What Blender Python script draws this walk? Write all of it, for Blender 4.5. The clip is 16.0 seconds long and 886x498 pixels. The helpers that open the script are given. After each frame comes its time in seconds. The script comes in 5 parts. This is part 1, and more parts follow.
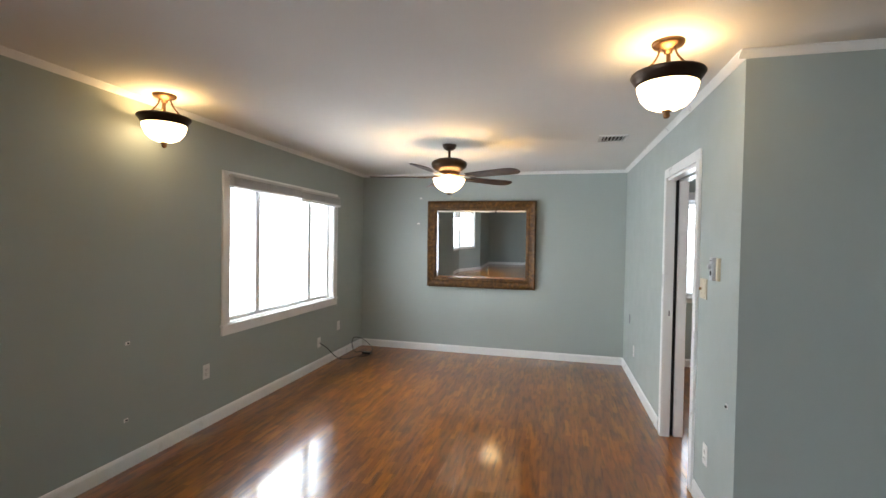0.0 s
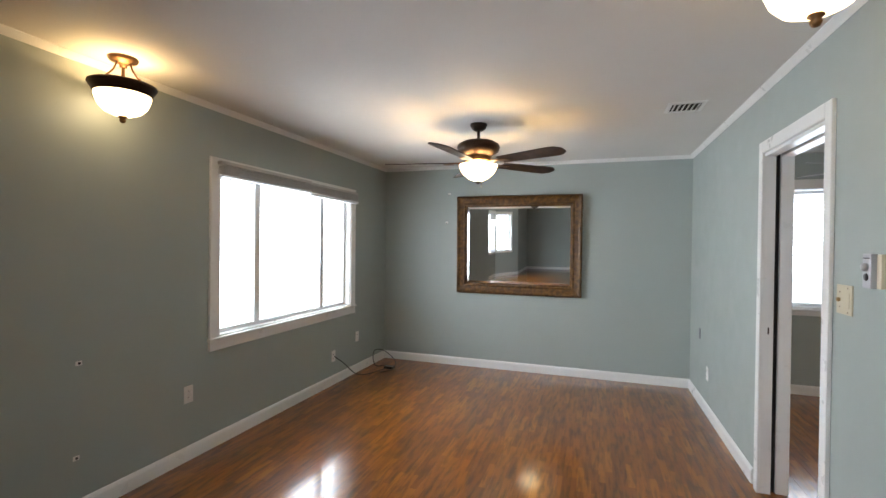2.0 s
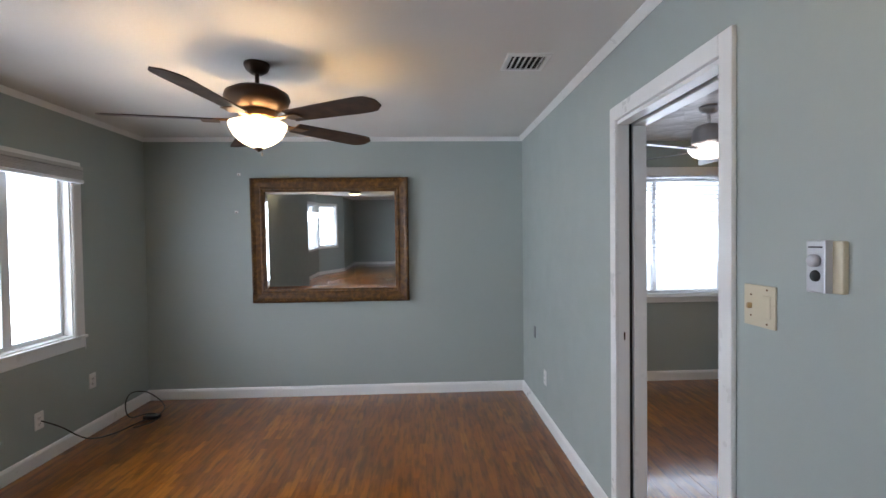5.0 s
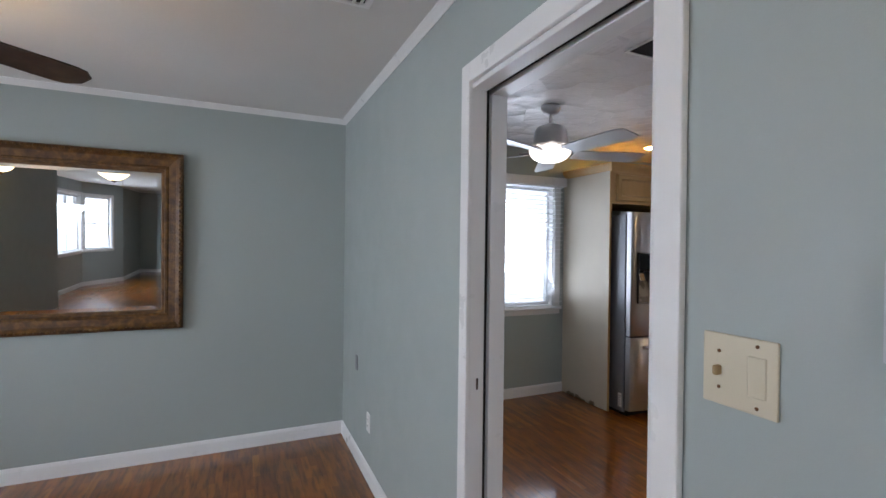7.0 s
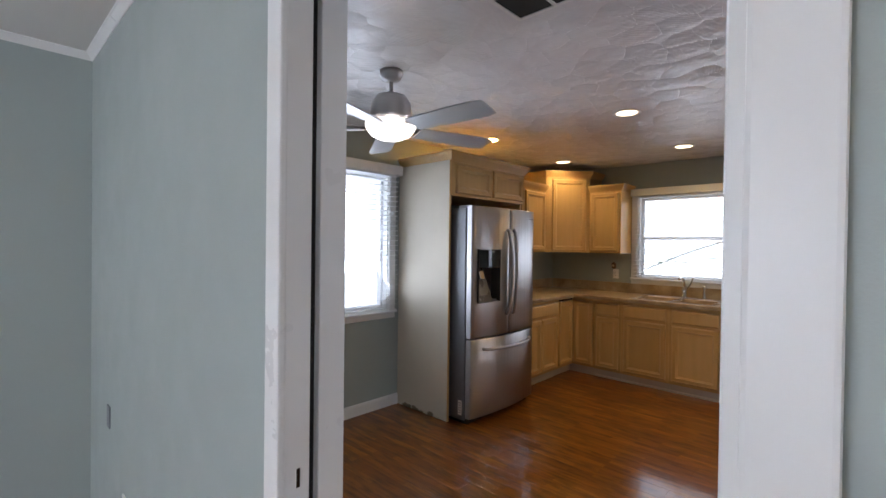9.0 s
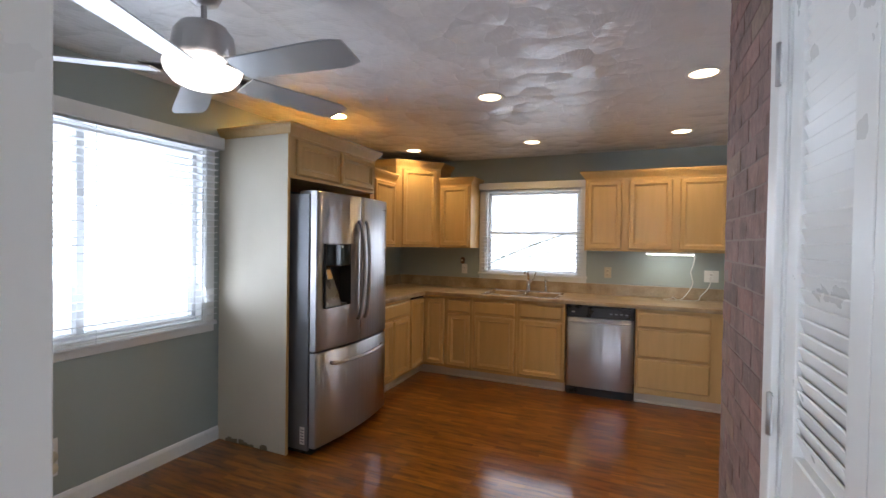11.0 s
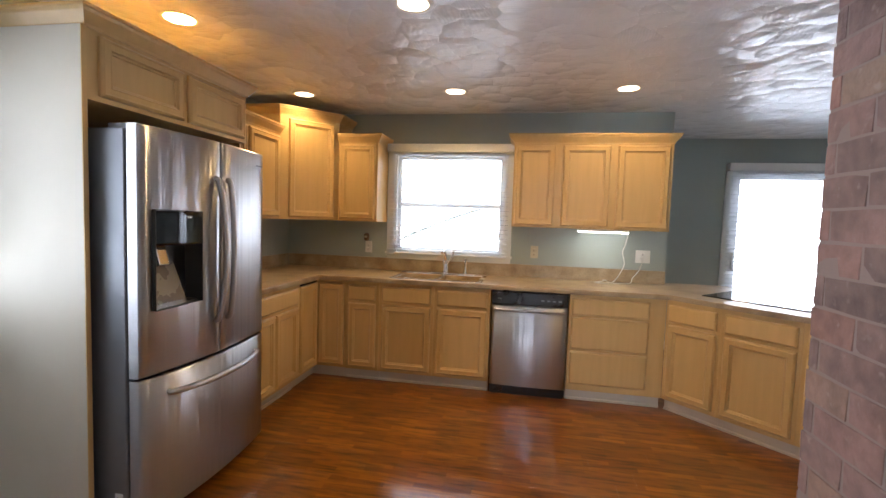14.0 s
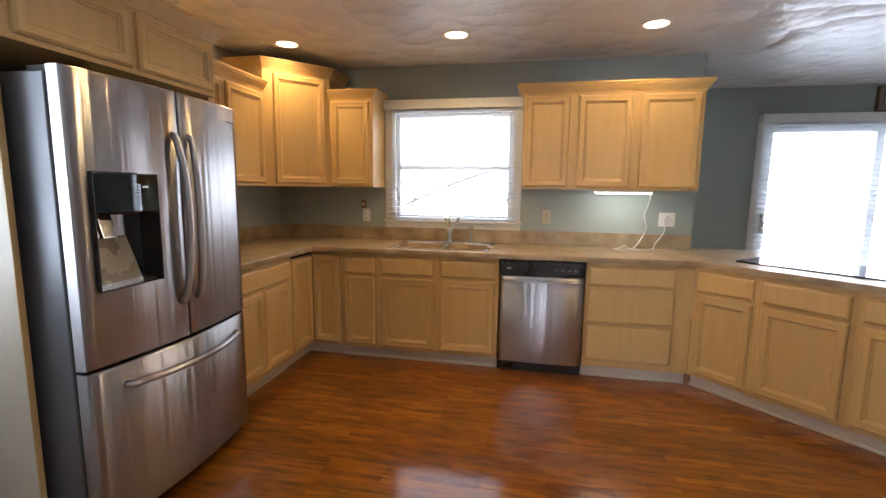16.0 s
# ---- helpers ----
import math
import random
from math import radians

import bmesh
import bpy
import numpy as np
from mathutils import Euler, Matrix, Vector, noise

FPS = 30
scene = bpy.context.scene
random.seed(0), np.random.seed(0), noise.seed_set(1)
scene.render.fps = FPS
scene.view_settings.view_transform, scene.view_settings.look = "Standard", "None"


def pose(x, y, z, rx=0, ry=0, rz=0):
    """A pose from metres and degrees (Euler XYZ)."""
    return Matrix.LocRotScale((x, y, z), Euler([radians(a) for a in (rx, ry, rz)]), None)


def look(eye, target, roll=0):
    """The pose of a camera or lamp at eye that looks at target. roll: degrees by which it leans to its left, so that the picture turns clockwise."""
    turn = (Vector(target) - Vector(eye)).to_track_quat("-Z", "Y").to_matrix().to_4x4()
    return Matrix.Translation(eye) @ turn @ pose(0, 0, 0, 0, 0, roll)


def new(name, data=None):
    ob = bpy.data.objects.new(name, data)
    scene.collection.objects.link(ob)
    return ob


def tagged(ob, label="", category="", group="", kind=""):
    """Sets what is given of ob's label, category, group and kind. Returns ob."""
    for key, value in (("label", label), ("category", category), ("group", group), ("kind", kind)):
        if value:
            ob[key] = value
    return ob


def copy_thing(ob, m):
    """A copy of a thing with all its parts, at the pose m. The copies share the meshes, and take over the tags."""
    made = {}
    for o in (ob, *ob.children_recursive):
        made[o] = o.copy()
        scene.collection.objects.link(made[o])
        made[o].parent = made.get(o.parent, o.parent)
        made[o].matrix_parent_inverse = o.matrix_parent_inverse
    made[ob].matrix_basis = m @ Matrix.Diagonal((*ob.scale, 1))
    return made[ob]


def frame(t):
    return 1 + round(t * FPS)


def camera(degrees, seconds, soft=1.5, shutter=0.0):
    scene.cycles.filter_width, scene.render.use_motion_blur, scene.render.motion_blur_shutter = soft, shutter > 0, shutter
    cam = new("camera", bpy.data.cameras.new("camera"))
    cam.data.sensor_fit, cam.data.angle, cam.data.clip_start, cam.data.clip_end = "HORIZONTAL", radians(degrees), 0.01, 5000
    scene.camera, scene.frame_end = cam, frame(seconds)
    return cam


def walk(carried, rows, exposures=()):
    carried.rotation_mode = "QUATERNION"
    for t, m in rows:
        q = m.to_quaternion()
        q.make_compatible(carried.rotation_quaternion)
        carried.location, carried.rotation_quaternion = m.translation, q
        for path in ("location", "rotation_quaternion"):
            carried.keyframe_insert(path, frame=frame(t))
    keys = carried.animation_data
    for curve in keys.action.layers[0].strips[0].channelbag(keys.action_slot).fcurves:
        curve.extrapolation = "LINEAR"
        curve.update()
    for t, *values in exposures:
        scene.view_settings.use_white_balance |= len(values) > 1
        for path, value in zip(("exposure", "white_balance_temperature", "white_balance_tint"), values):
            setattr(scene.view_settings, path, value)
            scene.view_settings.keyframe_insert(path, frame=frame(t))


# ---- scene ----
cam = camera(89.1, 16.0)
EXPOSURES = [(0, -0.03, 6750, 14), (3.5, -0.38, 6500, 15), (6, -0.66, 6250, 19), (7, -0.68, 6300, 19), (8.2, -0.62, 6350, 20), (11, -0.30, 6250, 17), (12, -0.18, 6400, 18), (13, 0.11, 6400, 18), (16, 0.13, 6350, 18)]
PATH = [
    (0, (0.58, 0.207, 1.524), (0.098, 2.147, 1.486), 1.0),
    (0.5, (0.563, 0.437, 1.503), (0.026, 2.363, 1.471), 0.9),
    (1, (0.55, 0.631, 1.491), (-0.049, 2.539, 1.466), 0.9),
    (1.5, (0.522, 0.786, 1.48), (-0.117, 2.681, 1.459), 0.8),
    (2, (0.479, 0.906, 1.468), (-0.162, 2.801, 1.451), 0.7),
    (2.5, (0.44, 1.021, 1.467), (-0.164, 2.928, 1.444), 0.6),
    (3, (0.413, 1.147, 1.47), (-0.11, 3.077, 1.436), 0.4),
    (3.5, (0.424, 1.302, 1.458), (0.005, 3.257, 1.415), 0.0),
    (3.7, (0.424, 1.366, 1.456), (0.06, 3.332, 1.408), -0.3),
    (5.8, (0.563, 2.239, 1.475), (0.953, 4.2, 1.444), 0.1),
    (6, (0.591, 2.316, 1.475), (1.055, 4.261, 1.453), 0.3),
    (6.5, (0.639, 2.503, 1.467), (1.304, 4.389, 1.455), 0.1),
    (7, (0.698, 2.671, 1.466), (1.516, 4.496, 1.455), 0.7),
    (7.5, (0.729, 2.832, 1.461), (1.731, 4.563, 1.457), 1.0),
    (8, (0.808, 2.963, 1.455), (1.991, 4.576, 1.454), 1.0),
    (8.2, (0.846, 3.015, 1.462), (2.09, 4.581, 1.458), 0.7),
    (10.3, (1.2, 3.531, 1.467), (2.925, 4.542, 1.438), 1.7),
    (10.5, (1.225, 3.57, 1.465), (2.992, 4.508, 1.435), 1.5),
    (11, (1.352, 3.609, 1.461), (3.191, 4.393, 1.427), 0.9),
    (11.5, (1.494, 3.675, 1.456), (3.386, 4.323, 1.415), 0.7),
    (12, (1.653, 3.725, 1.456), (3.566, 4.304, 1.401), 0.9),
    (12.5, (1.798, 3.764, 1.45), (3.729, 4.284, 1.385), 1.2),
    (13, (1.934, 3.816, 1.443), (3.878, 4.282, 1.371), 1.6),
    (13.5, (2.052, 3.888, 1.43), (4.005, 4.308, 1.337), 1.9),
    (14, (2.155, 3.966, 1.428), (4.119, 4.32, 1.299), 1.9),
    (14.5, (2.256, 3.973, 1.422), (4.22, 4.311, 1.25), 1.6),
    (15, (2.37, 3.983, 1.418), (4.326, 4.336, 1.2), 1.2),
    (15.5, (2.446, 3.988, 1.402), (4.394, 4.363, 1.152), 0.9),
    (16, (2.492, 3.984, 1.387), (4.436, 4.37, 1.12), 0.7),
]
walk(cam, [(t, look(eye, target, roll)) for t, eye, target, roll in PATH], EXPOSURES)

# ---- light ----
world = bpy.data.worlds.new("sky")
scene.world = world
world.use_nodes = True
sky = world.node_tree.nodes.new("ShaderNodeTexSky")
sky.sky_type, sky.sun_disc = "NISHITA", False
sky.sun_elevation, sky.sun_rotation = radians(50), radians(200)
world.node_tree.links.new(sky.outputs[0], world.node_tree.nodes["Background"].inputs[0])
world.node_tree.nodes["Background"].inputs[1].default_value = 0.1


def sky_lamp(name, eye, target, w, h, watts, colour=(0.86, 0.94, 1.0)):
    """Overcast daylight standing in a window's opening."""
    data = bpy.data.lights.new(name, "AREA")
    data.shape, data.size, data.size_y, data.energy, data.color = "RECTANGLE", w, h, watts, colour
    lamp = new(name, data)
    lamp.matrix_basis = look(eye, target)
    return lamp


def bulb(name, place, watts, colour, radius=0.03):
    data = bpy.data.lights.new(name, "POINT")
    data.energy, data.color, data.shadow_soft_size = watts, colour, radius
    lamp = new(name, data)
    lamp.location = place
    return lamp


# main constants of the plan, in metres
W, E, N, H = -2.10, 1.435, 6.20, 2.44          # living room faces and ceiling
KW, KE, KN = 1.585, 6.465, 6.38                # kitchen faces
FAR = 7.75                                     # wall of the breakfast room
SOUTH, EAST = -6.5, 3.3
D0, D1, DH = 3.295, 4.115, 2.04                 # doorway between the two rooms

DAY = (0.75, 0.88, 1.0)
sky_lamp("daylight_kitchen_north", (2.85, KN + 0.26, 1.49), (2.85, KN - 1.4, 2.6), 1.50, 1.24, 46, DAY)
sky_lamp("daylight_patio", (FAR + 0.36, 0.65, 1.08), (FAR - 2, 0.65, 0.9), 2.1, 2.1, 110, DAY)
sky_lamp("daylight_bay", (-2.98, -2.08, 1.47), (-2.0, -2.08, 0.4), 2.34, 1.2, 140, DAY)
sky_lamp("daylight_bay_side", (-2.60, -3.99, 1.46), (-1.2, -3.15, 1.0), 0.95, 1.2, 60, DAY)
WARM = (1.0, 0.66, 0.27)
bulb("bulb_fan", (-0.42, 4.42, 2.06), 36, WARM, 0.035)
bulb("bulb_lamp_west", (-1.91, 2.63, 2.265), 5.5, WARM)
bulb("bulb_lamp_east", (1.06, 2.45, 2.265), 6, WARM)
bulb("bulb_fan_kitchen", (2.63, 5.20, 2.13), 14, (1.0, 0.92, 0.82), 0.05)


def downlight(name, x, y, watts, colour):
    """The bulb of a recessed light, cut off by its can."""
    data = bpy.data.lights.new(name, "SPOT")
    data.energy, data.color, data.shadow_soft_size = watts, colour, 0.05
    data.spot_size, data.spot_blend = radians(150), 0.35
    lamp = new(name, data)
    lamp.location = (x, y, H - 0.012)
    return lamp


for spot_x, spot_y in ((4.28, 4.53), (4.29, 3.27), (5.72, 4.55), (5.72, 3.26), (5.72, 5.83)):
    downlight("bulb_downlight", spot_x, spot_y, 29, (1.0, 0.71, 0.31))


def backdrop(eye, target, w, h, bright=2.0):
    """Bright overcast sky seen beyond a window."""
    bm = bmesh.new()
    bm.faces.new([bm.verts.new(v) for v in ((-w / 2, -h / 2, 0), (w / 2, -h / 2, 0), (w / 2, h / 2, 0), (-w / 2, h / 2, 0))])
    data = bpy.data.meshes.new("backdrop")
    bm.to_mesh(data)
    bm.free()
    m = bpy.data.materials.new("sky_white")
    m.use_nodes = True
    b = m.node_tree.nodes["Principled BSDF"]
    b.inputs["Emission Color"].default_value = (0.80, 0.91, 1.0, 1)
    b.inputs["Emission Strength"].default_value = bright
    data.materials.append(m)
    ob = tagged(new("backdrop", data), "plain bright overcast sky beyond the window", "backdrop", kind="structure")
    ob.matrix_basis = look(eye, target)
    return ob


backdrop((W - 1.1, 4.6, 2.35), (0, 4.6, 2.35), 5.2, 3.9, 13.0)
backdrop((3.1, KN + 1.1, 1.2), (3.1, 0, 1.2), 5.0, 3.6)
backdrop((KE + 1.2, 4.9, 1.4), (0, 4.9, 1.4), 3.9, 3.4, 4.5)
backdrop((FAR + 1.3, 0.2, 1.0), (0, 0.2, 1.0), 5.5, 3.6)
backdrop((-3.9, -3.0, 1.2), (0, -3.0, 1.2), 6.5, 3.6, 3.0)
backdrop((-3.5, -4.52, 1.2), (-2.4, -3.86, 1.2), 3.0, 3.6, 3.0)


# ---- materials ----
def nodes_of(name):
    m = bpy.data.materials.new(name)
    m.use_nodes = True
    t = m.node_tree
    return m, t, t.nodes["Principled BSDF"]


def put(t, kind, **values):
    n = t.nodes.new(kind)
    for k, v in values.items():
        if k in n.inputs:
            n.inputs[k].default_value = v
    return n


def coords(t, scale=(1, 1, 1)):
    g = t.nodes.new("ShaderNodeNewGeometry")
    m = put(t, "ShaderNodeMapping", Scale=scale)
    t.links.new(g.outputs["Position"], m.inputs["Vector"])
    return m.outputs["Vector"]


def mix(t, fac, a, b, blend="MIX"):
    n = t.nodes.new("ShaderNodeMix")
    n.data_type, n.blend_type = "RGBA", blend
    for sock, v in ((n.inputs["Factor"], fac), (n.inputs["A"], a), (n.inputs["B"], b)):
        if isinstance(v, (int, float)):
            sock.default_value = v
        elif isinstance(v, tuple):
            sock.default_value = (*v[:3], 1)
        else:
            t.links.new(v, sock)
    return n.outputs["Result"]


def ramp(t, fac, stops):
    n = t.nodes.new("ShaderNodeValToRGB")
    while len(n.color_ramp.elements) < len(stops):
        n.color_ramp.elements.new(0.5)
    for e, (p, c) in zip(n.color_ramp.elements, stops):
        e.position = p
        e.color = (*c, 1) if isinstance(c, tuple) else (c, c, c, 1)
    t.links.new(fac, n.inputs["Fac"])
    return n.outputs["Color"]


def bump(t, bsdf, height, strength, distance=0.01):
    b = put(t, "ShaderNodeBump", Strength=strength, Distance=distance)
    t.links.new(height, b.inputs["Height"])
    t.links.new(b.outputs["Normal"], bsdf.inputs["Normal"])


def noise_of(t, scale, detail=4, stretch=(1, 1, 1)):
    n = put(t, "ShaderNodeTexNoise", Scale=scale, Detail=detail)
    t.links.new(coords(t, stretch), n.inputs["Vector"])
    return n.outputs["Fac"]


def paint(name, colour, rough=0.55, vary=0.07, grain=240, relief=0.12, metal=0.0, stretch=(1, 1, 1), coarse=1.6):
    """A plain finish with broad and fine variation."""
    m, t, b = nodes_of(name)
    dark = tuple(c * (1 - vary) for c in colour)
    light = tuple(min(1, c * (1 + vary)) for c in colour)
    broad = mix(t, noise_of(t, coarse, 5, stretch), dark, light)
    fine = mix(t, ramp(t, noise_of(t, grain, 2, stretch), [(0.3, 1 - vary), (0.7, 1.0)]), broad, broad)
    t.links.new(fine, b.inputs["Base Color"])
    t.links.new(ramp(t, noise_of(t, coarse * 6, 4, stretch), [(0.3, max(0, rough - 0.06)), (0.7, min(1, rough + 0.06))]), b.inputs["Roughness"])
    b.inputs["Metallic"].default_value = metal
    bump(t, b, noise_of(t, grain, 3, stretch), relief, 0.002)
    return m


def glow(name, colour, strength, base=0.8):
    m, t, b = nodes_of(name)
    b.inputs["Base Color"].default_value = (base, base, base, 1)
    b.inputs["Roughness"].default_value = 0.3
    b.inputs["Emission Color"].default_value = (*colour, 1)
    b.inputs["Emission Strength"].default_value = strength
    return m


def wood(name, a, b_, c, rough=0.35, along=(14, 1.2, 14), relief=0.15):
    m, t, b = nodes_of(name)
    info = t.nodes.new("ShaderNodeObjectInfo")
    grain = noise_of(t, 2.6, 8, along)
    col = ramp(t, grain, [(0.3, a), (0.5, b_), (0.72, c)])
    shift = put(t, "ShaderNodeHueSaturation", Saturation=1.0)
    val = put(t, "ShaderNodeMapRange", **{"To Min": 0.93, "To Max": 1.06})
    t.links.new(info.outputs["Random"], val.inputs["Value"])
    t.links.new(val.outputs["Result"], shift.inputs["Value"])
    t.links.new(col, shift.inputs["Color"])
    t.links.new(shift.outputs["Color"], b.inputs["Base Color"])
    t.links.new(ramp(t, noise_of(t, 7, 4), [(0.3, rough - 0.05), (0.7, rough + 0.07)]), b.inputs["Roughness"])
    bump(t, b, grain, relief, 0.002)
    return m


def floor_wood(name):
    """Glossy red-brown laminate: short blocks of differing tone, dark streaks along the boards."""
    m, t, b = nodes_of(name)
    g = t.nodes.new("ShaderNodeNewGeometry")
    turn = put(t, "ShaderNodeMapping", Rotation=(0, 0, radians(90)))
    t.links.new(g.outputs["Position"], turn.inputs["Vector"])
    blocks = put(t, "ShaderNodeTexBrick", Scale=1.0, **{"Color1": (0.15, 0.15, 0.15, 1), "Color2": (1, 1, 1, 1), "Mortar": (0.5, 0.5, 0.5, 1), "Mortar Size": 0.0002, "Brick Width": 0.31, "Row Height": 0.0433, "Bias": 0.0})
    t.links.new(turn.outputs["Vector"], blocks.inputs["Vector"])
    tone = ramp(t, blocks.outputs["Color"], [(0.0, (0.175, 0.049, 0.004)), (0.5, (0.235, 0.071, 0.005)), (0.85, (0.28, 0.090, 0.006)), (1.0, (0.34, 0.116, 0.009))])
    streak = ramp(t, noise_of(t, 3.0, 4, (13, 1.7, 1)), [(0.30, 0.45), (0.55, 1.04)])
    broad = ramp(t, noise_of(t, 1.1, 3), [(0.3, 0.86), (0.7, 1.1)])
    col = mix(t, 1.0, mix(t, 1.0, tone, streak, "MULTIPLY"), broad, "MULTIPLY")
    info = t.nodes.new("ShaderNodeObjectInfo")
    val = put(t, "ShaderNodeMapRange", **{"To Min": 0.92, "To Max": 1.08})
    t.links.new(info.outputs["Random"], val.inputs["Value"])
    shift = put(t, "ShaderNodeHueSaturation")
    t.links.new(val.outputs["Result"], shift.inputs["Value"])
    t.links.new(col, shift.inputs["Color"])
    t.links.new(shift.outputs["Color"], b.inputs["Base Color"])
    t.links.new(ramp(t, noise_of(t, 2.5, 3), [(0.3, 0.29), (0.7, 0.32)]), b.inputs["Roughness"])
    b.inputs["Specular IOR Level"].default_value = 0.15
    b.inputs["Coat Weight"].default_value = 1.0
    b.inputs["Coat IOR"].default_value = 1.6
    b.inputs["Coat Roughness"].default_value = 0.11
    return m


def swirl_ceiling(name):
    """Glossy white ceiling with overlapping brushed fans in the plaster."""
    m, t, b = nodes_of(name)
    vec = coords(t, (1, 1, 0))
    warp = put(t, "ShaderNodeTexNoise", Scale=5.0, Detail=1)
    t.links.new(vec, warp.inputs["Vector"])
    bent = t.nodes.new("ShaderNodeVectorMath")
    bent.operation = "MULTIPLY_ADD"
    bent.inputs[1].default_value = (0.07, 0.07, 0)
    t.links.new(warp.outputs["Color"], bent.inputs[0])
    t.links.new(vec, bent.inputs[2])
    cell = put(t, "ShaderNodeTexVoronoi", Scale=6.2, Randomness=0.8)
    t.links.new(bent.outputs["Vector"], cell.inputs["Vector"])

    def vec_math(op, a, b_):
        n = t.nodes.new("ShaderNodeVectorMath")
        n.operation = op
        for sock, v in ((n.inputs[0], a), (n.inputs[1], b_)):
            if isinstance(v, tuple):
                sock.default_value = v
            else:
                t.links.new(v, sock)
        return n

    def maths(op, a, b_, c_=0.0):
        n = t.nodes.new("ShaderNodeMath")
        n.operation = op
        for sock, v in zip(n.inputs, (a, b_, c_)):
            if isinstance(v, float):
                sock.default_value = v
            else:
                t.links.new(v, sock)
        return n.outputs[0]

    diff = vec_math("SUBTRACT", bent.outputs["Vector"], cell.outputs["Position"]).outputs["Vector"]
    # each stroke of the brush leans much the same way, with some swing
    way = vec_math("ADD", vec_math("SUBTRACT", cell.outputs["Color"], (0.5, 0.5, 0.5)).outputs["Vector"], (0.42, -0.30, 0.0)).outputs["Vector"]
    tilt = vec_math("DOT_PRODUCT", diff, way).outputs["Value"]
    across = vec_math("CROSS_PRODUCT", way, (0.0, 0.0, 1.0)).outputs["Vector"]
    side = vec_math("DOT_PRODUCT", diff, across).outputs["Value"]
    dome = vec_math("DOT_PRODUCT", diff, diff).outputs["Value"]
    lines = maths("SINE", maths("MULTIPLY_ADD", side, 420.0, maths("MULTIPLY", noise_of(t, 14, 3), 5.0)), 0.0)
    height = maths("MULTIPLY_ADD", tilt, 2.5, maths("MULTIPLY_ADD", dome, -8.0, maths("MULTIPLY_ADD", lines, 0.0035, ramp(t, noise_of(t, 8, 2), [(0.2, 0.0), (0.8, 0.12)]))))
    t.links.new(mix(t, noise_of(t, 1.4, 4), (0.78, 0.775, 0.78), (0.86, 0.855, 0.86)), b.inputs["Base Color"])
    b.inputs["Roughness"].default_value = 0.27
    bump(t, b, height, 1.0, 0.06)
    return m


def steel(name, shade=0.42, rough=0.29):
    m, t, b = nodes_of(name)
    b.inputs["Metallic"].default_value = 1.0
    b.inputs["Anisotropic"].default_value = 1.0
    b.inputs["Anisotropic Rotation"].default_value = 0.25
    g = t.nodes.new("ShaderNodeNewGeometry")
    level = t.nodes.new("ShaderNodeVectorMath")
    level.operation = "CROSS_PRODUCT"
    level.inputs[1].default_value = (0, 0, 1)
    t.links.new(g.outputs["Normal"], level.inputs[0])
    t.links.new(level.outputs["Vector"], b.inputs["Tangent"])
    brush = noise_of(t, 3.0, 3, (0.6, 0.6, 40))
    t.links.new(mix(t, brush, (shade * 0.93, shade * 0.91, shade * 0.92), (shade * 1.05, shade * 1.02, shade * 1.03)), b.inputs["Base Color"])
    b.inputs["Roughness"].default_value = rough
    bump(t, b, noise_of(t, 2.2, 3, (9, 9, 0.12)), 0.22, 0.02)
    return m


def brick_clay(name):
    m, t, b = nodes_of(name)
    info = t.nodes.new("ShaderNodeObjectInfo")
    tone = ramp(t, info.outputs["Random"], [(0.0, (0.155, 0.104, 0.094)), (0.25, (0.205, 0.130, 0.115)), (0.6, (0.235, 0.142, 0.125)), (0.85, (0.27, 0.145, 0.120)), (1.0, (0.235, 0.165, 0.125))])
    spots = mix(t, 1.0, ramp(t, noise_of(t, 9, 2), [(0.34, 0.74), (0.47, 1.0), (0.66, 1.12)]), ramp(t, noise_of(t, 30, 6), [(0.3, 0.82), (0.6, 1.08)]), "MULTIPLY")
    pale = ramp(t, noise_of(t, 34, 5), [(0.62, 0.0), (0.75, 0.45)])
    col = mix(t, pale, mix(t, 1.0, tone, spots, "MULTIPLY"), (0.38, 0.30, 0.27))
    t.links.new(col, b.inputs["Base Color"])
    b.inputs["Roughness"].default_value = 0.72
    bump(t, b, noise_of(t, 60, 8), 0.6, 0.006)
    return m


def gilt(name):
    m, t, b = nodes_of(name)
    n = noise_of(t, 24, 8)
    t.links.new(ramp(t, n, [(0.3, (0.045, 0.017, 0.003)), (0.5, (0.095, 0.040, 0.006)), (0.72, (0.19, 0.088, 0.015))]), b.inputs["Base Color"])
    b.inputs["Metallic"].default_value = 0.12
    b.inputs["Roughness"].default_value = 0.42
    bump(t, b, noise_of(t, 70, 6), 0.5, 0.004)
    return m


def laminate_top(name):
    m, t, b = nodes_of(name)
    n = noise_of(t, 7, 9)
    col = ramp(t, n, [(0.3, (0.27, 0.185, 0.105)), (0.5, (0.39, 0.290, 0.175)), (0.7, (0.47, 0.370, 0.245))])
    speck = ramp(t, noise_of(t, 120, 4), [(0.35, 0.82), (0.6, 1.05)])
    t.links.new(mix(t, 1.0, col, speck, "MULTIPLY"), b.inputs["Base Color"])
    b.inputs["Roughness"].default_value = 0.33
    bump(t, b, noise_of(t, 160, 3), 0.08, 0.001)
    return m


def mirror_glass(name):
    m, t, b = nodes_of(name)
    b.inputs["Base Color"].default_value = (0.86, 0.88, 0.87, 1)
    b.inputs["Metallic"].default_value = 1.0
    b.inputs["Roughness"].default_value = 0.012
    return m


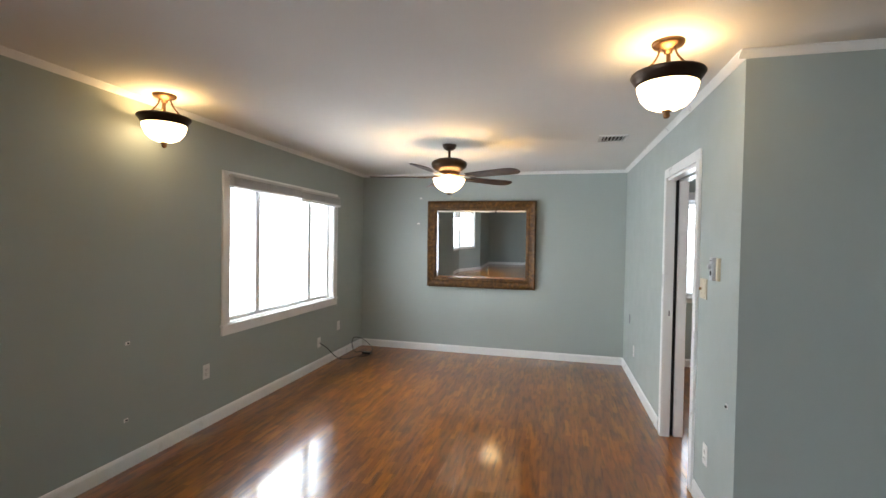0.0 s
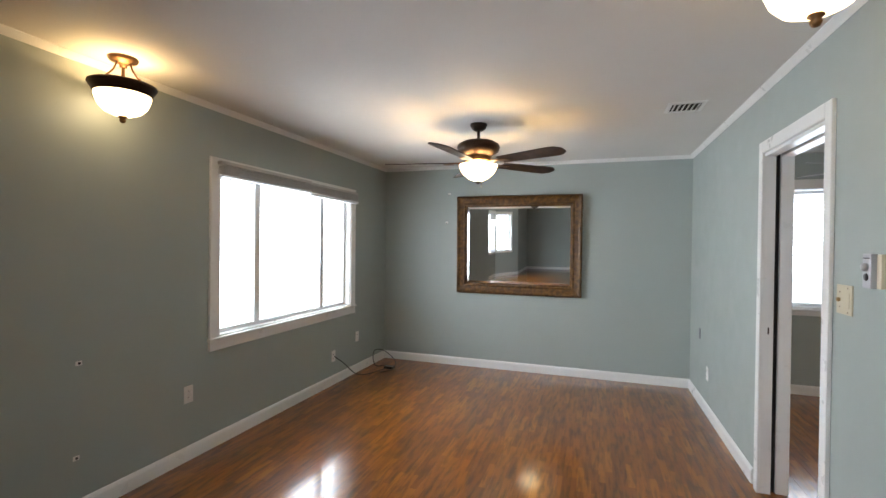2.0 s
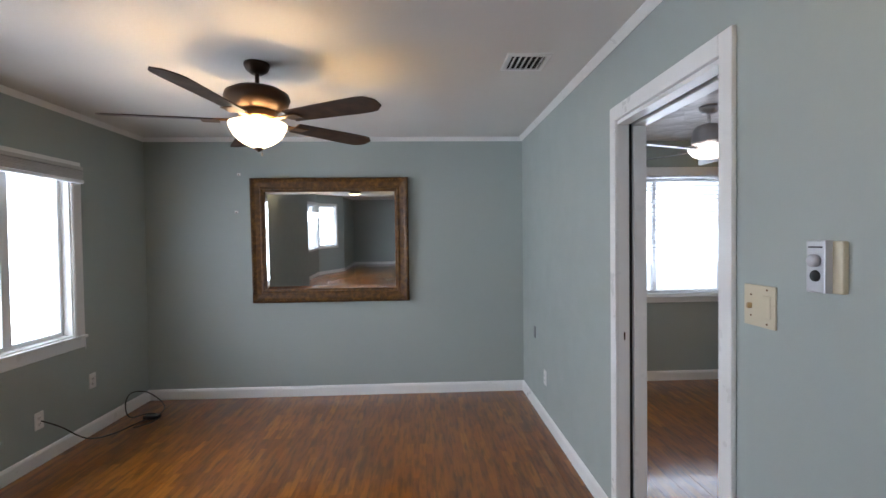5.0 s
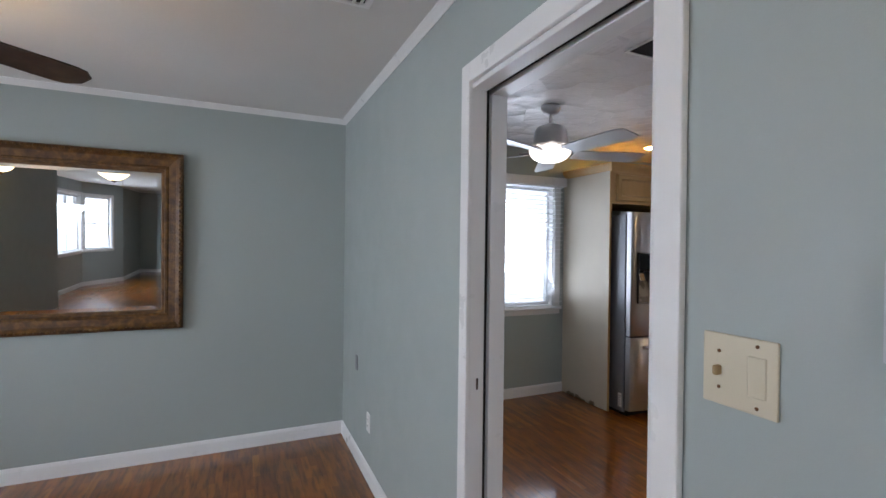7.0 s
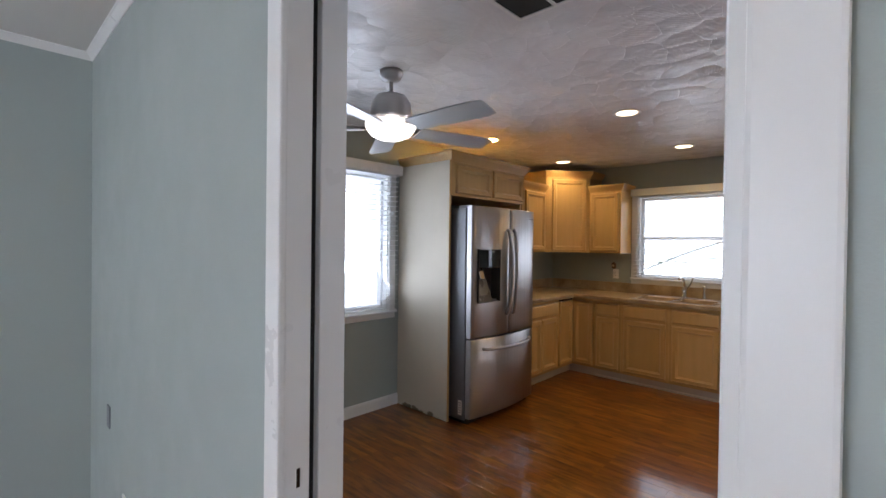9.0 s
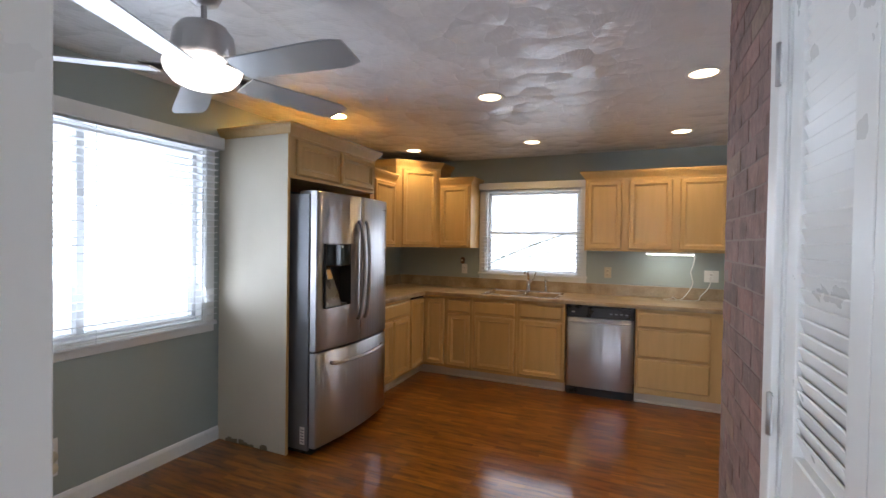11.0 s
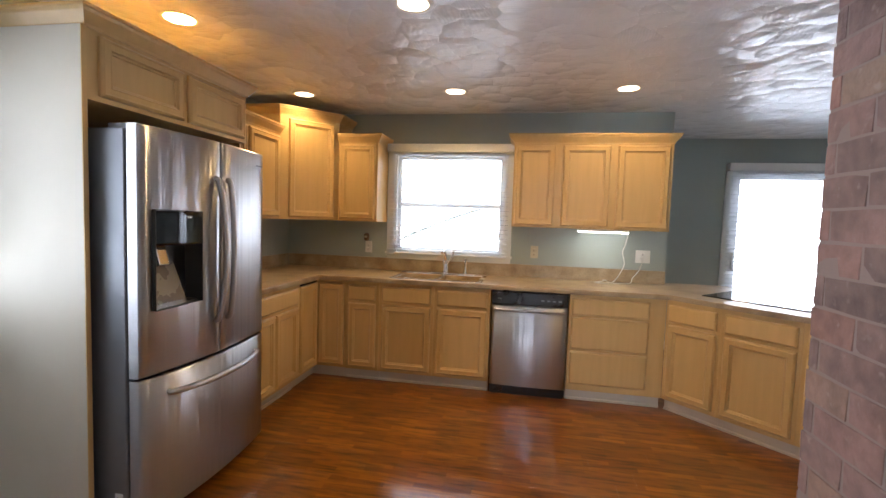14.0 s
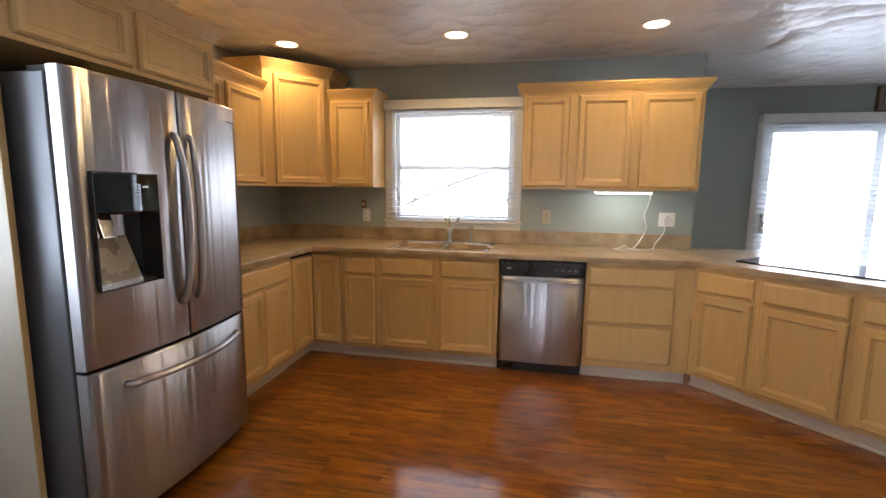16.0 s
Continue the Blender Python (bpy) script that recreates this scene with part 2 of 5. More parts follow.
def clear_glass(name):
    m, t, b = nodes_of(name)
    b.inputs["Base Color"].default_value = (1, 1, 1, 1)
    b.inputs["Roughness"].default_value = 0.0
    b.inputs["IOR"].default_value = 1.45
    b.inputs["Transmission Weight"].default_value = 1.0
    return m


WALL = paint("sage_paint", (0.355, 0.402, 0.380), 0.5, 0.05, 320, 0.16, coarse=1.1)
CEIL = paint("ceiling_paint", (0.69, 0.675, 0.64), 0.8, 0.05, 45, 0.5)
SWIRL = swirl_ceiling("swirled_plaster")
TRIM = paint("trim_paint", (0.78, 0.78, 0.76), 0.32, 0.05, 120, 0.06)
VINYL = paint("vinyl", (0.80, 0.81, 0.82), 0.35, 0.03, 90, 0.04)
FLOOR = floor_wood("laminate_floor")
SUBFLOOR = paint("joint_dark", (0.16, 0.045, 0.008), 0.6)
BRICK = brick_clay("brick_clay")
MORTAR = paint("mortar", (0.245, 0.190, 0.170), 0.9, 0.18, 90, 0.6)
BRONZE = paint("oil_rubbed_bronze", (0.045, 0.026, 0.016), 0.38, 0.2, 60, 0.08, metal=0.7)
ANTIQUE = paint("antique_brass", (0.20, 0.105, 0.045), 0.36, 0.2, 60, 0.1, metal=0.8)
WALNUT = wood("walnut_blade", (0.020, 0.011, 0.007), (0.045, 0.022, 0.013), (0.08, 0.04, 0.022), 0.38, (6, 6, 6))
MAPLE = wood("maple_cabinet", (0.59, 0.390, 0.158), (0.62, 0.410, 0.170), (0.645, 0.429, 0.182), 0.34, (9, 9, 0.9), 0.02)
PALE = paint("cream_panel", (0.66, 0.59, 0.47), 0.55, 0.08, 140, 0.06, coarse=2.5)
TOEK = paint("toe_board", (0.60, 0.53, 0.45), 0.5, 0.12, 100, 0.08)
TOP = laminate_top("stone_laminate")
STEEL = steel("brushed_steel")
STEELSIDE = paint("grey_steel_side", (0.19, 0.195, 0.21), 0.42, 0.05, 200, 0.05, metal=0.35)
NICKEL = steel("brushed_nickel", 0.50, 0.3)
CHROME = paint("chrome", (0.75, 0.75, 0.76), 0.12, 0.02, 100, 0.0, metal=1.0)
BLACK = paint("black_plastic", (0.012, 0.012, 0.013), 0.3, 0.2, 150, 0.05)
BLACKGLASS = paint("black_glass", (0.006, 0.006, 0.007), 0.06, 0.1, 150, 0.0)
RECESS = paint("dark_grey_plastic", (0.045, 0.043, 0.042), 0.35, 0.1, 150, 0.04, metal=0.3)
# near-black that stands in for the shade inside slots and openings
DARK = paint("hollow_shade", (0.012, 0.011, 0.010), 0.8)
SILVER = paint("silver_blade", (0.50, 0.51, 0.53), 0.34, 0.05, 120, 0.03, metal=0.5)
IVORY = paint("ivory_plastic", (0.60, 0.54, 0.39), 0.36, 0.05, 120, 0.03)
WHITEP = paint("white_plastic", (0.78, 0.77, 0.74), 0.34, 0.04, 120, 0.03)
BLIND = paint("blind_slat", (0.80, 0.81, 0.82), 0.4, 0.03, 120, 0.03)
BLINDGREY = paint("gathered_blind", (0.50, 0.49, 0.47), 0.5, 0.1, 80, 0.1)
CORDM = paint("dark_cord", (0.03, 0.026, 0.024), 0.5)
BROWNP = paint("brown_plastic", (0.13, 0.07, 0.035), 0.5, 0.2, 60, 0.2)
WORN = paint("worn_toggle", (0.40, 0.27, 0.12), 0.5, 0.3, 90, 0.2)
DRIFT = wood("driftwood", (0.26, 0.19, 0.155), (0.33, 0.25, 0.21), (0.40, 0.31, 0.26), 0.55)
CHUTE = paint("grey_plastic", (0.17, 0.16, 0.155), 0.28, 0.08, 120, 0.04, metal=0.3)
SINKSTEEL = paint("sink_steel", (0.72, 0.72, 0.73), 0.24, 0.04, 90, 0.03, metal=1.0)
GILT = gilt("gilded_wood")
MIRROR = mirror_glass("mirror")
GLASS = clear_glass("pane_glass")
BOWL = glow("lit_alabaster", (1.0, 0.74, 0.40), 8.5)
BOWLW = glow("lit_opal", (1.0, 0.93, 0.80), 3.6)
CAN = glow("lit_lens", (1.0, 0.76, 0.45), 9.0)
CANWARM = glow("lit_lens_warm", (1.0, 0.68, 0.19), 250.0)
TUBE = glow("lit_tube", (0.95, 1.0, 0.88), 18.0)


# ---- mesh helpers ----
def rbox(bm, x0, x1, y0, y1, z0, z1, b=0.0, seg=1):
    m = Matrix.LocRotScale(((x0 + x1) / 2, (y0 + y1) / 2, (z0 + z1) / 2), None, (abs(x1 - x0), abs(y1 - y0), abs(z1 - z0)))
    made = bmesh.ops.create_cube(bm, size=1.0, matrix=m)["verts"]
    if b > 0:
        edges = list({e for v in made for e in v.link_edges})
        bmesh.ops.bevel(bm, geom=edges, offset=b, segments=seg, affect="EDGES", profile=0.6)
    return bm


def box(*args, **kw):
    return rbox(bmesh.new(), *args, **kw)


def lathe(profile, n=32, at=(0, 0, 0), bm=None):
    """Turns a profile of (radius, height) about the upright axis."""
    bm = bm or bmesh.new()
    rings = []
    for r, z in profile:
        if r < 1e-5:
            rings.append([bm.verts.new((at[0], at[1], at[2] + z))])
        else:
            rings.append([bm.verts.new((at[0] + r * math.cos(a), at[1] + r * math.sin(a), at[2] + z)) for a in (2 * math.pi * k / n for k in range(n))])
    for p, q in zip(rings, rings[1:]):
        for k in range(n):
            a, b, c, d = p[k % len(p)], p[(k + 1) % len(p)], q[(k + 1) % len(q)], q[k % len(q)]
            face = [v for i, v in enumerate((a, b, c, d)) if v not in (a, b, c, d)[:i]]
            if len(face) > 2:
                f = bm.faces.new(face)
                f.smooth = True
    return bm


def tube(points, r, n=8, bm=None):
    """A round rod along points."""
    bm = bm or bmesh.new()
    pts = [Vector(p) for p in points]
    rings = []
    side = None
    for i, p in enumerate(pts):
        d = (pts[min(i + 1, len(pts) - 1)] - pts[max(i - 1, 0)]).normalized()
        if side is None:
            side = d.cross(Vector((0, 0, 1)) if abs(d.z) < 0.9 else Vector((1, 0, 0))).normalized()
        side = (side - d * side.dot(d)).normalized()
        up = d.cross(side)
        rings.append([bm.verts.new(p + r * (math.cos(a) * side + math.sin(a) * up)) for a in (2 * math.pi * k / n for k in range(n))])
    for p, q in zip(rings, rings[1:]):
        for k in range(n):
            f = bm.faces.new((p[k], p[(k + 1) % n], q[(k + 1) % n], q[k]))
            f.smooth = True
    bm.faces.new(list(reversed(rings[0])))
    bm.faces.new(rings[-1])
    return bm


def arc(points, steps=10):
    """A smooth line through a few points."""
    p = [Vector(q) for q in points]
    p = [p[0]] + p + [p[-1]]
    out = []
    for i in range(1, len(p) - 2):
        for k in range(steps):
            u = k / steps
            out.append(0.5 * (2 * p[i] + (p[i + 1] - p[i - 1]) * u + (2 * p[i - 1] - 5 * p[i] + 4 * p[i + 1] - p[i + 2]) * u * u + (3 * p[i] - p[i - 1] - 3 * p[i + 1] + p[i + 2]) * u ** 3))
    return out + [p[-2]]


def rings_panel(x0, x1, z0, z1, levels, fill=True, bm=None):
    """Mitred rings about a rectangle that faces -y: levels of (inset, depth)."""
    bm = bm or bmesh.new()
    loops = [[bm.verts.new(v) for v in ((x0 + i, y, z0 + i), (x1 - i, y, z0 + i), (x1 - i, y, z1 - i), (x0 + i, y, z1 - i))] for i, y in levels]
    for a, b in zip(loops, loops[1:]):
        for k in range(4):
            bm.faces.new((a[k], a[(k + 1) % 4], b[(k + 1) % 4], b[k]))
    if fill:
        bm.faces.new(loops[-1])
    return bm


def rod(profile, a, b, out, bm=None):
    """A moulding: profile points (outwards, up) drawn from a to b; out is the way it stands proud."""
    bm = bm or bmesh.new()
    out = Vector((*out, 0)).normalized()
    ends = [[bm.verts.new(Vector(p) + out * u + Vector((0, 0, w))) for u, w in profile] for p in (a, b)]
    n = len(profile)
    for k in range(n):
        bm.faces.new((ends[0][k], ends[0][(k + 1) % n], ends[1][(k + 1) % n], ends[1][k]))
    bm.faces.new(list(reversed(ends[0])))
    bm.faces.new(ends[1])
    return bm


def mitred(profile, path, z, bm=None):
    """A moulding along a path in plan, standing proud to the right of it, with mitred corners."""
    bm = bm or bmesh.new()
    pts = [Vector(p) for p in path]
    ways = [(b - a).normalized() for a, b in zip(pts, pts[1:])]
    sides = [Vector((d.y, -d.x)) for d in ways]
    loops = []
    for i, p in enumerate(pts):
        n0, n1 = sides[max(i - 1, 0)], sides[min(i, len(sides) - 1)]
        m = (n0 + n1) / (1 + n0.dot(n1))
        loops.append([bm.verts.new((*(p + m * u), z + w)) for u, w in profile])
    n = len(profile)
    for a, b in zip(loops, loops[1:]):
        for k in range(n):
            bm.faces.new((a[k], a[(k + 1) % n], b[(k + 1) % n], b[k]))
    bm.faces.new(list(reversed(loops[0])))
    bm.faces.new(loops[-1])
    return bm


def mesh_of(name, bm, material):
    bmesh.ops.recalc_face_normals(bm, faces=bm.faces)
    data = bpy.data.meshes.new(name)
    bm.to_mesh(data)
    bm.free()
    data.materials.append(material)
    return data


def part(name, bm, material, parent, label="", kind=""):
    ob = new(name, mesh_of(name, bm, material))
    ob.parent = parent
    return tagged(ob, label, kind=kind)


def thing(name, x, y, z, label, category, rz=0.0, group="", rx=0.0):
    ob = new(name)
    ob.empty_display_size = 0.1
    ob.matrix_basis = pose(x, y, z, rx, 0, rz)
    return tagged(ob, label, category, group)


def solid(name, bm, material, label, category, group=""):
    return tagged(new(name, mesh_of(name, bm, material)), label, category, group)


def setting(name, bm, material, label, category=""):
    return tagged(new(name, mesh_of(name, bm, material)), label, category or name.split("_")[0], kind="structure")


def pierced(bm, axis, a, b, s0, s1, z0, z1, holes):
    """A wall between a and b across, from s0 to s1 along, with openings (s, s, z, z) through it."""
    ss = sorted({s0, s1, *(v for h in holes for v in h[:2])})
    zs = sorted({z0, z1, *(v for h in holes for v in h[2:])})
    solid_at = {(i, j) for i in range(len(ss) - 1) for j in range(len(zs) - 1)
                if not any(h[0] < (ss[i] + ss[i + 1]) / 2 < h[1] and h[2] < (zs[j] + zs[j + 1]) / 2 < h[3] for h in holes)}
    made = {}

    def corner(i, j, c):
        if (i, j, c) not in made:
            made[i, j, c] = bm.verts.new((c, ss[i], zs[j]) if axis == "x" else (ss[i], c, zs[j]))
        return made[i, j, c]

    for i, j in solid_at:
        for c in (a, b):
            bm.faces.new((corner(i, j, c), corner(i + 1, j, c), corner(i + 1, j + 1, c), corner(i, j + 1, c)))
        for di, dj, p, q in ((-1, 0, (0, 0), (0, 1)), (1, 0, (1, 0), (1, 1)), (0, -1, (0, 0), (1, 0)), (0, 1, (0, 1), (1, 1))):
            if (i + di, j + dj) not in solid_at:
                bm.faces.new((corner(i + p[0], j + p[1], a), corner(i + q[0], j + q[1], a), corner(i + q[0], j + q[1], b), corner(i + p[0], j + p[1], b)))
    return bm


# ---- structure ----
living_win = (3.47, 5.31, 0.785, 1.985)
north_win = (2.12, 3.585, 0.875, 2.075)
sink_win = (4.165, 5.235, 1.10, 2.055)
patio = (-0.40, 1.70, 0.02, 2.09)
setting("wall_west", pierced(bmesh.new(), "x", W - 0.18, W, 0.2, N + 0.2, 0, H, [living_win]), WALL, "sage grey-green painted wall with a wide window", "wall")
setting("wall_west_far", box(W - 0.18, W, SOUTH, -4.36, 0, H), WALL, "sage grey-green painted wall beyond the bay window", "wall")
setting("wall_north", box(W, E, N, N + 0.2, 0, H), WALL, "sage grey-green painted wall behind the gilded mirror", "wall")
setting("wall_between", pierced(bmesh.new(), "x", E, KW, 2.62, KN + 0.15, 0, H, [(D0, D1, 0, DH)]), WALL, "sage painted partition with a doorway to the kitchen", "wall")
setting("wall_return", box(KW, EAST, 2.62, 2.72, 0, H), WALL, "sage painted wall return beside the living room", "wall")
setting("wall_south", box(W - 0.18, EAST + 0.1, SOUTH - 0.1, SOUTH, 0, H), WALL, "sage painted far end wall of the living room", "wall")
setting("wall_east", box(EAST, EAST + 0.1, SOUTH, 2.72, 0, H), WALL, "plain painted wall closing the living room", "wall")
setting("wall_kitchen_north", pierced(bmesh.new(), "y", KN, KN + 0.15, KW, KE + 0.14, 0, H, [(north_win[0], north_win[1], north_win[2], north_win[3])]), WALL, "sage grey kitchen wall with a wide window", "wall")
setting("wall_kitchen_east", pierced(bmesh.new(), "x", KE, KE + 0.14, 2.715, KN, 0, H, [sink_win]), WALL, "sage grey kitchen wall with the window over the sink", "wall")
setting("wall_breakfast_north", box(KE + 0.14, FAR, 2.715, 2.815, 0, H), WALL, "plain painted wall behind the kitchen wall", "wall")
setting("wall_breakfast_east", pierced(bmesh.new(), "x", FAR, FAR + 0.14, -0.7, 2.815, 0, H, [patio]), WALL, "blue-grey painted wall with a sliding patio door", "wall")
setting("wall_breakfast_south", box(EAST + 0.1, FAR, -0.7, -0.6, 0, H), WALL, "plain painted wall closing the breakfast room", "wall")
setting("wall_closet", rbox(rbox(bmesh.new(), KW, 1.70, 3.20, 3.30, 0, H), 1.70, 2.665, 3.20, 3.30, 2.06, H), WALL, "narrow painted wall round the closet door", "wall")


def slanted(name, p0, p1, t, holes, label):
    """A wall from p0 to p1, thick to the right of that way."""
    d = Vector(p1) - Vector(p0)
    bm = pierced(bmesh.new(), "y", -t, 0, 0, d.length, 0, H, holes)
    bmesh.ops.transform(bm, matrix=pose(p0[0], p0[1], 0, 0, 0, math.degrees(math.atan2(d.y, d.x))), verts=bm.verts)
    return setting(name, bm, WALL, label, "wall")


slanted("wall_bay_south", (-2.10, -4.36), (-2.70, -3.36), -0.14, [(0.36, 1.09, 0.85, 2.12)], "sage painted slanted side of the bay")
slanted("wall_bay_middle", (-2.70, -3.36), (-2.70, -0.80), -0.14, [(0.08, 2.44, 0.85, 2.12)], "sage painted front of the bay window")
slanted("wall_bay_north", (-2.70, -0.80), (-2.10, 0.20), -0.14, [], "sage painted slanted side of the bay")

setting("ceiling_living", rbox(rbox(bmesh.new(), W - 0.9, E + 0.07, SOUTH - 0.1, N + 0.2, H, H + 0.06), E + 0.07, EAST + 0.05, SOUTH - 0.1, 2.67, H, H + 0.06), CEIL, "smooth white ceiling of the living room", "ceiling")
setting("ceiling_kitchen", rbox(rbox(bmesh.new(), E + 0.07, KE + 0.14, 2.67, KN + 0.15, H, H + 0.06), EAST + 0.05, FAR + 0.14, -0.7, 2.67, H, H + 0.06), SWIRL, "white ceiling with swirled brush texture and glossy paint", "ceiling")

CROWN = [(0, 0), (0, -0.036), (0.004, -0.036), (0.008, -0.029), (0.019, -0.017), (0.027, -0.008), (0.032, -0.005), (0.032, 0)]
BASE = [(0, 0), (0.014, 0), (0.014, 0.075), (0.010, 0.086), (0.006, 0.094), (0, 0.096)]


def trims(name, profile, z, runs, label):
    bm = bmesh.new()
    for a, b, out in runs:
        rod(profile, (*a, z), (*b, z), out, bm)
    return setting(name, bm, TRIM, label, "trim" if "trim" in name else "baseboard")


trims("trim_crown", CROWN, H, [((W, 0.2), (W, N), (1, 0)), ((W, N), (E, N), (0, -1)), ((E, N), (E, 2.62), (-1, 0)), ((E - 0.032, 2.62), (EAST, 2.62), (0, -1)), ((W, SOUTH), (EAST, SOUTH), (0, 1)), ((W, SOUTH), (W, -4.36), (1, 0))], "narrow white crown moulding round the living room")
trims("baseboard_living", BASE, 0, [((W, 0.2), (W, N), (1, 0)), ((W, N), (E, N), (0, -1)), ((E, N), (E, D1 + 0.072), (-1, 0)), ((E, D0 - 0.072), (E, 2.62), (-1, 0)), ((E - 0.014, 2.62), (EAST, 2.62), (0, -1)), ((W, SOUTH), (EAST, SOUTH), (0, 1)), ((W, SOUTH), (W, -4.36), (1, 0)),
      ((-2.10, -4.36), (-2.70, -3.36), (1, 0.6)), ((-2.70, -3.36), (-2.70, -0.80), (1, 0)), ((-2.70, -0.80), (-2.10, 0.20), (1, -0.6))], "white painted baseboard of the living room")
trims("baseboard_kitchen", BASE, 0, [((KW, KN), (3.71, KN), (0, -1)), ((KW, KN), (KW, D1 + 0.072), (1, 0)), ((FAR, 1.78), (FAR, 2.715), (-1, 0))], "white painted baseboard of the kitchen")

# ---- doorway with its pocket door ----
door = tagged(new("door_1"), "white painted doorway with a pocket door slid into the wall", "door", kind="structure")
for y0, y1 in ((D1 - 0.045, D1 + 0.015), (D0 - 0.06, D0 + 0.002)):
    part("casing", box(E - 0.018, E, y0, y1, 0, DH + 0.07, b=0.005, seg=2), TRIM, door)
part("casing", box(E - 0.0185, E, D0 + 0.002, D1 - 0.045, DH, DH + 0.07, b=0.005, seg=2), TRIM, door)
part("casing", box(KW, KW + 0.014, D1 + 0.004, D1 + 0.07, 0, DH + 0.07, b=0.005, seg=2), TRIM, door)
part("casing", box(KW, KW + 0.0145, D0 + 0.016, D1 + 0.004, DH, DH + 0.07, b=0.005, seg=2), TRIM, door)
for x0, x1 in ((E - 0.004, E + 0.056), (E + 0.088, KW + 0.004)):
    part("jamb", box(x0, x1, D1 - (0.042 if x0 < E + 0.03 else 0.022), D1, 0, DH - 0.02, b=0.002), TRIM, door)
    part("jamb", box(x0, x1, D0, D1, DH - 0.02, DH, b=0.002), TRIM, door)
part("jamb", box(E - 0.004, KW + 0.004, D0, D0 + 0.018, 0, DH - 0.02, b=0.002), TRIM, door)
# dark sheets paint the shade of the pocket and its track
part("pocket_slot", box(E + 0.056, E + 0.088, D1 - 0.002, D1, 0, DH), DARK, door, "dark slot of the pocket door")
part("track_slot", box(E + 0.056, E + 0.088, D0 + 0.018, D1 - 0.002, DH - 0.003, DH), DARK, door, "dark track over the pocket door")
part("latch_plate", box(E + 0.026, E + 0.034, D1 - 0.0435, D1 - 0.041, 0.96, 1.0, b=0.001), BRONZE, door)


# ---- windows and blinds ----
def window_set(name, x, y, z, rz, w, h, mullions, label, casing=0.075, depth=0.09, rails=(), sash=0.021):
    """A window in an opening that starts at x, y, z: its inside faces the local -y."""
    win = tagged(new(name), label, "window", kind="structure")
    win.matrix_basis = pose(x, y, z, 0, 0, rz)
    c = casing
    part("casing", rings_panel(-c, w + c, -c, h + c, [(0, 0), (0, -0.016), (0.004, -0.019), (c - 0.012, -0.019), (c - 0.004, -0.014), (c, -0.014), (c, 0)], False), TRIM, win)
    part("reveal", rings_panel(0, w, 0, h, [(0, -0.002), (0.012, -0.002), (0.012, 0.14), (0, 0.14)], False), TRIM, win)
    part("window_frame", rings_panel(0.012, w - 0.012, 0.012, h - 0.012, [(0, depth), (0, depth - 0.03), (0.03, depth - 0.034), (0.034, depth - 0.02), (0.034, depth)], False), VINYL, win)
    part("window_sill", box(-c - 0.012, w + c + 0.012, -0.032, 0.0, -0.020, 0.002, b=0.004, seg=2), TRIM, win)
    for m in mullions:
        part("mullion", box(m - sash, m + sash, depth - 0.05, depth, 0.04, h - 0.04, b=0.003), VINYL, win)
    for r in rails:
        part("meeting_rail", box(0.04, w - 0.04, depth - 0.033, depth + 0.002, r - 0.02, r + 0.02, b=0.003), VINYL, win)
    edges = [0.046, *mullions, w - 0.046]
    for a, b in zip(edges, edges[1:]):
        pane = part("pane", box(a + 0.018, b - 0.018, depth - 0.014, depth - 0.010, 0.044, h - 0.044), GLASS, win)
        pane.visible_shadow = False
    return win


window_set("window_1", W, living_win[0], living_win[2], 90, 1.84, 1.20, (0.44, 1.36), "wide white sliding window in the living room, bright daylight outside", 0.09, sash=0.032)
window_set("window_2", north_win[0], KN, north_win[2], 0, 1.465, 1.20, (0.73,), "wide white kitchen window behind a slatted blind")
window_set("window_3", KE, sink_win[1], sink_win[2], -90, 1.07, 0.955, (), "white sash window over the sink behind a slatted blind", 0.075, 0.09, (0.47,))
window_set("window_4", -2.70, -3.28, 0.85, 90, 2.36, 1.27, (0.79, 1.57), "white bay window of the living room")
window_set("window_5", -2.2852, -4.0513, 0.85, 120.96, 0.73, 1.27, (), "white sash window in the side of the bay", 0.06, 0.09, (0.62,))

slider = tagged(new("door_2"), "white sliding patio door with bright daylight behind", "door", kind="structure")
slider.matrix_basis = pose(FAR, patio[1], 0.02, 0, 0, -90)
pw, ph = patio[1] - patio[0], patio[3] - 0.02
part("casing", rings_panel(-0.07, pw + 0.07, -0.02, ph + 0.07, [(0, 0), (0, -0.018), (0.064, -0.018), (0.07, -0.012), (0.07, 0)], False), TRIM, slider)
part("door_frame", rings_panel(0, pw, 0, ph, [(0, 0), (0.03, 0), (0.03, 0.1), (0, 0.1)], False), VINYL, slider)
for a, b, yy in ((0.03, pw / 2 + 0.03, 0.03), (pw / 2 - 0.03, pw - 0.03, 0.07)):
    leaf = part("sliding_leaf", rings_panel(a, b, 0.03, ph - 0.03, [(0, yy + 0.03), (0, yy), (0.07, yy), (0.07, yy + 0.03)], False), VINYL, slider)
    pane = part("pane", box(a + 0.06, b - 0.06, yy + 0.012, yy + 0.016, 0.09, ph - 0.09), GLASS, leaf)
    pane.visible_shadow = False
part("handle", box(0.05, 0.075, -0.02, 0.03, 0.95, 1.15, b=0.008, seg=2), WHITEP, slider, "white pull handle")


def slat_mesh(w, tilt=0.36):
    bm = box(0, w, -0.025, 0.025, -0.0014, 0.0014)
    for v in bm.verts:
        v.co.z += tilt * v.co.y
    return mesh_of("slat", bm, BLIND)


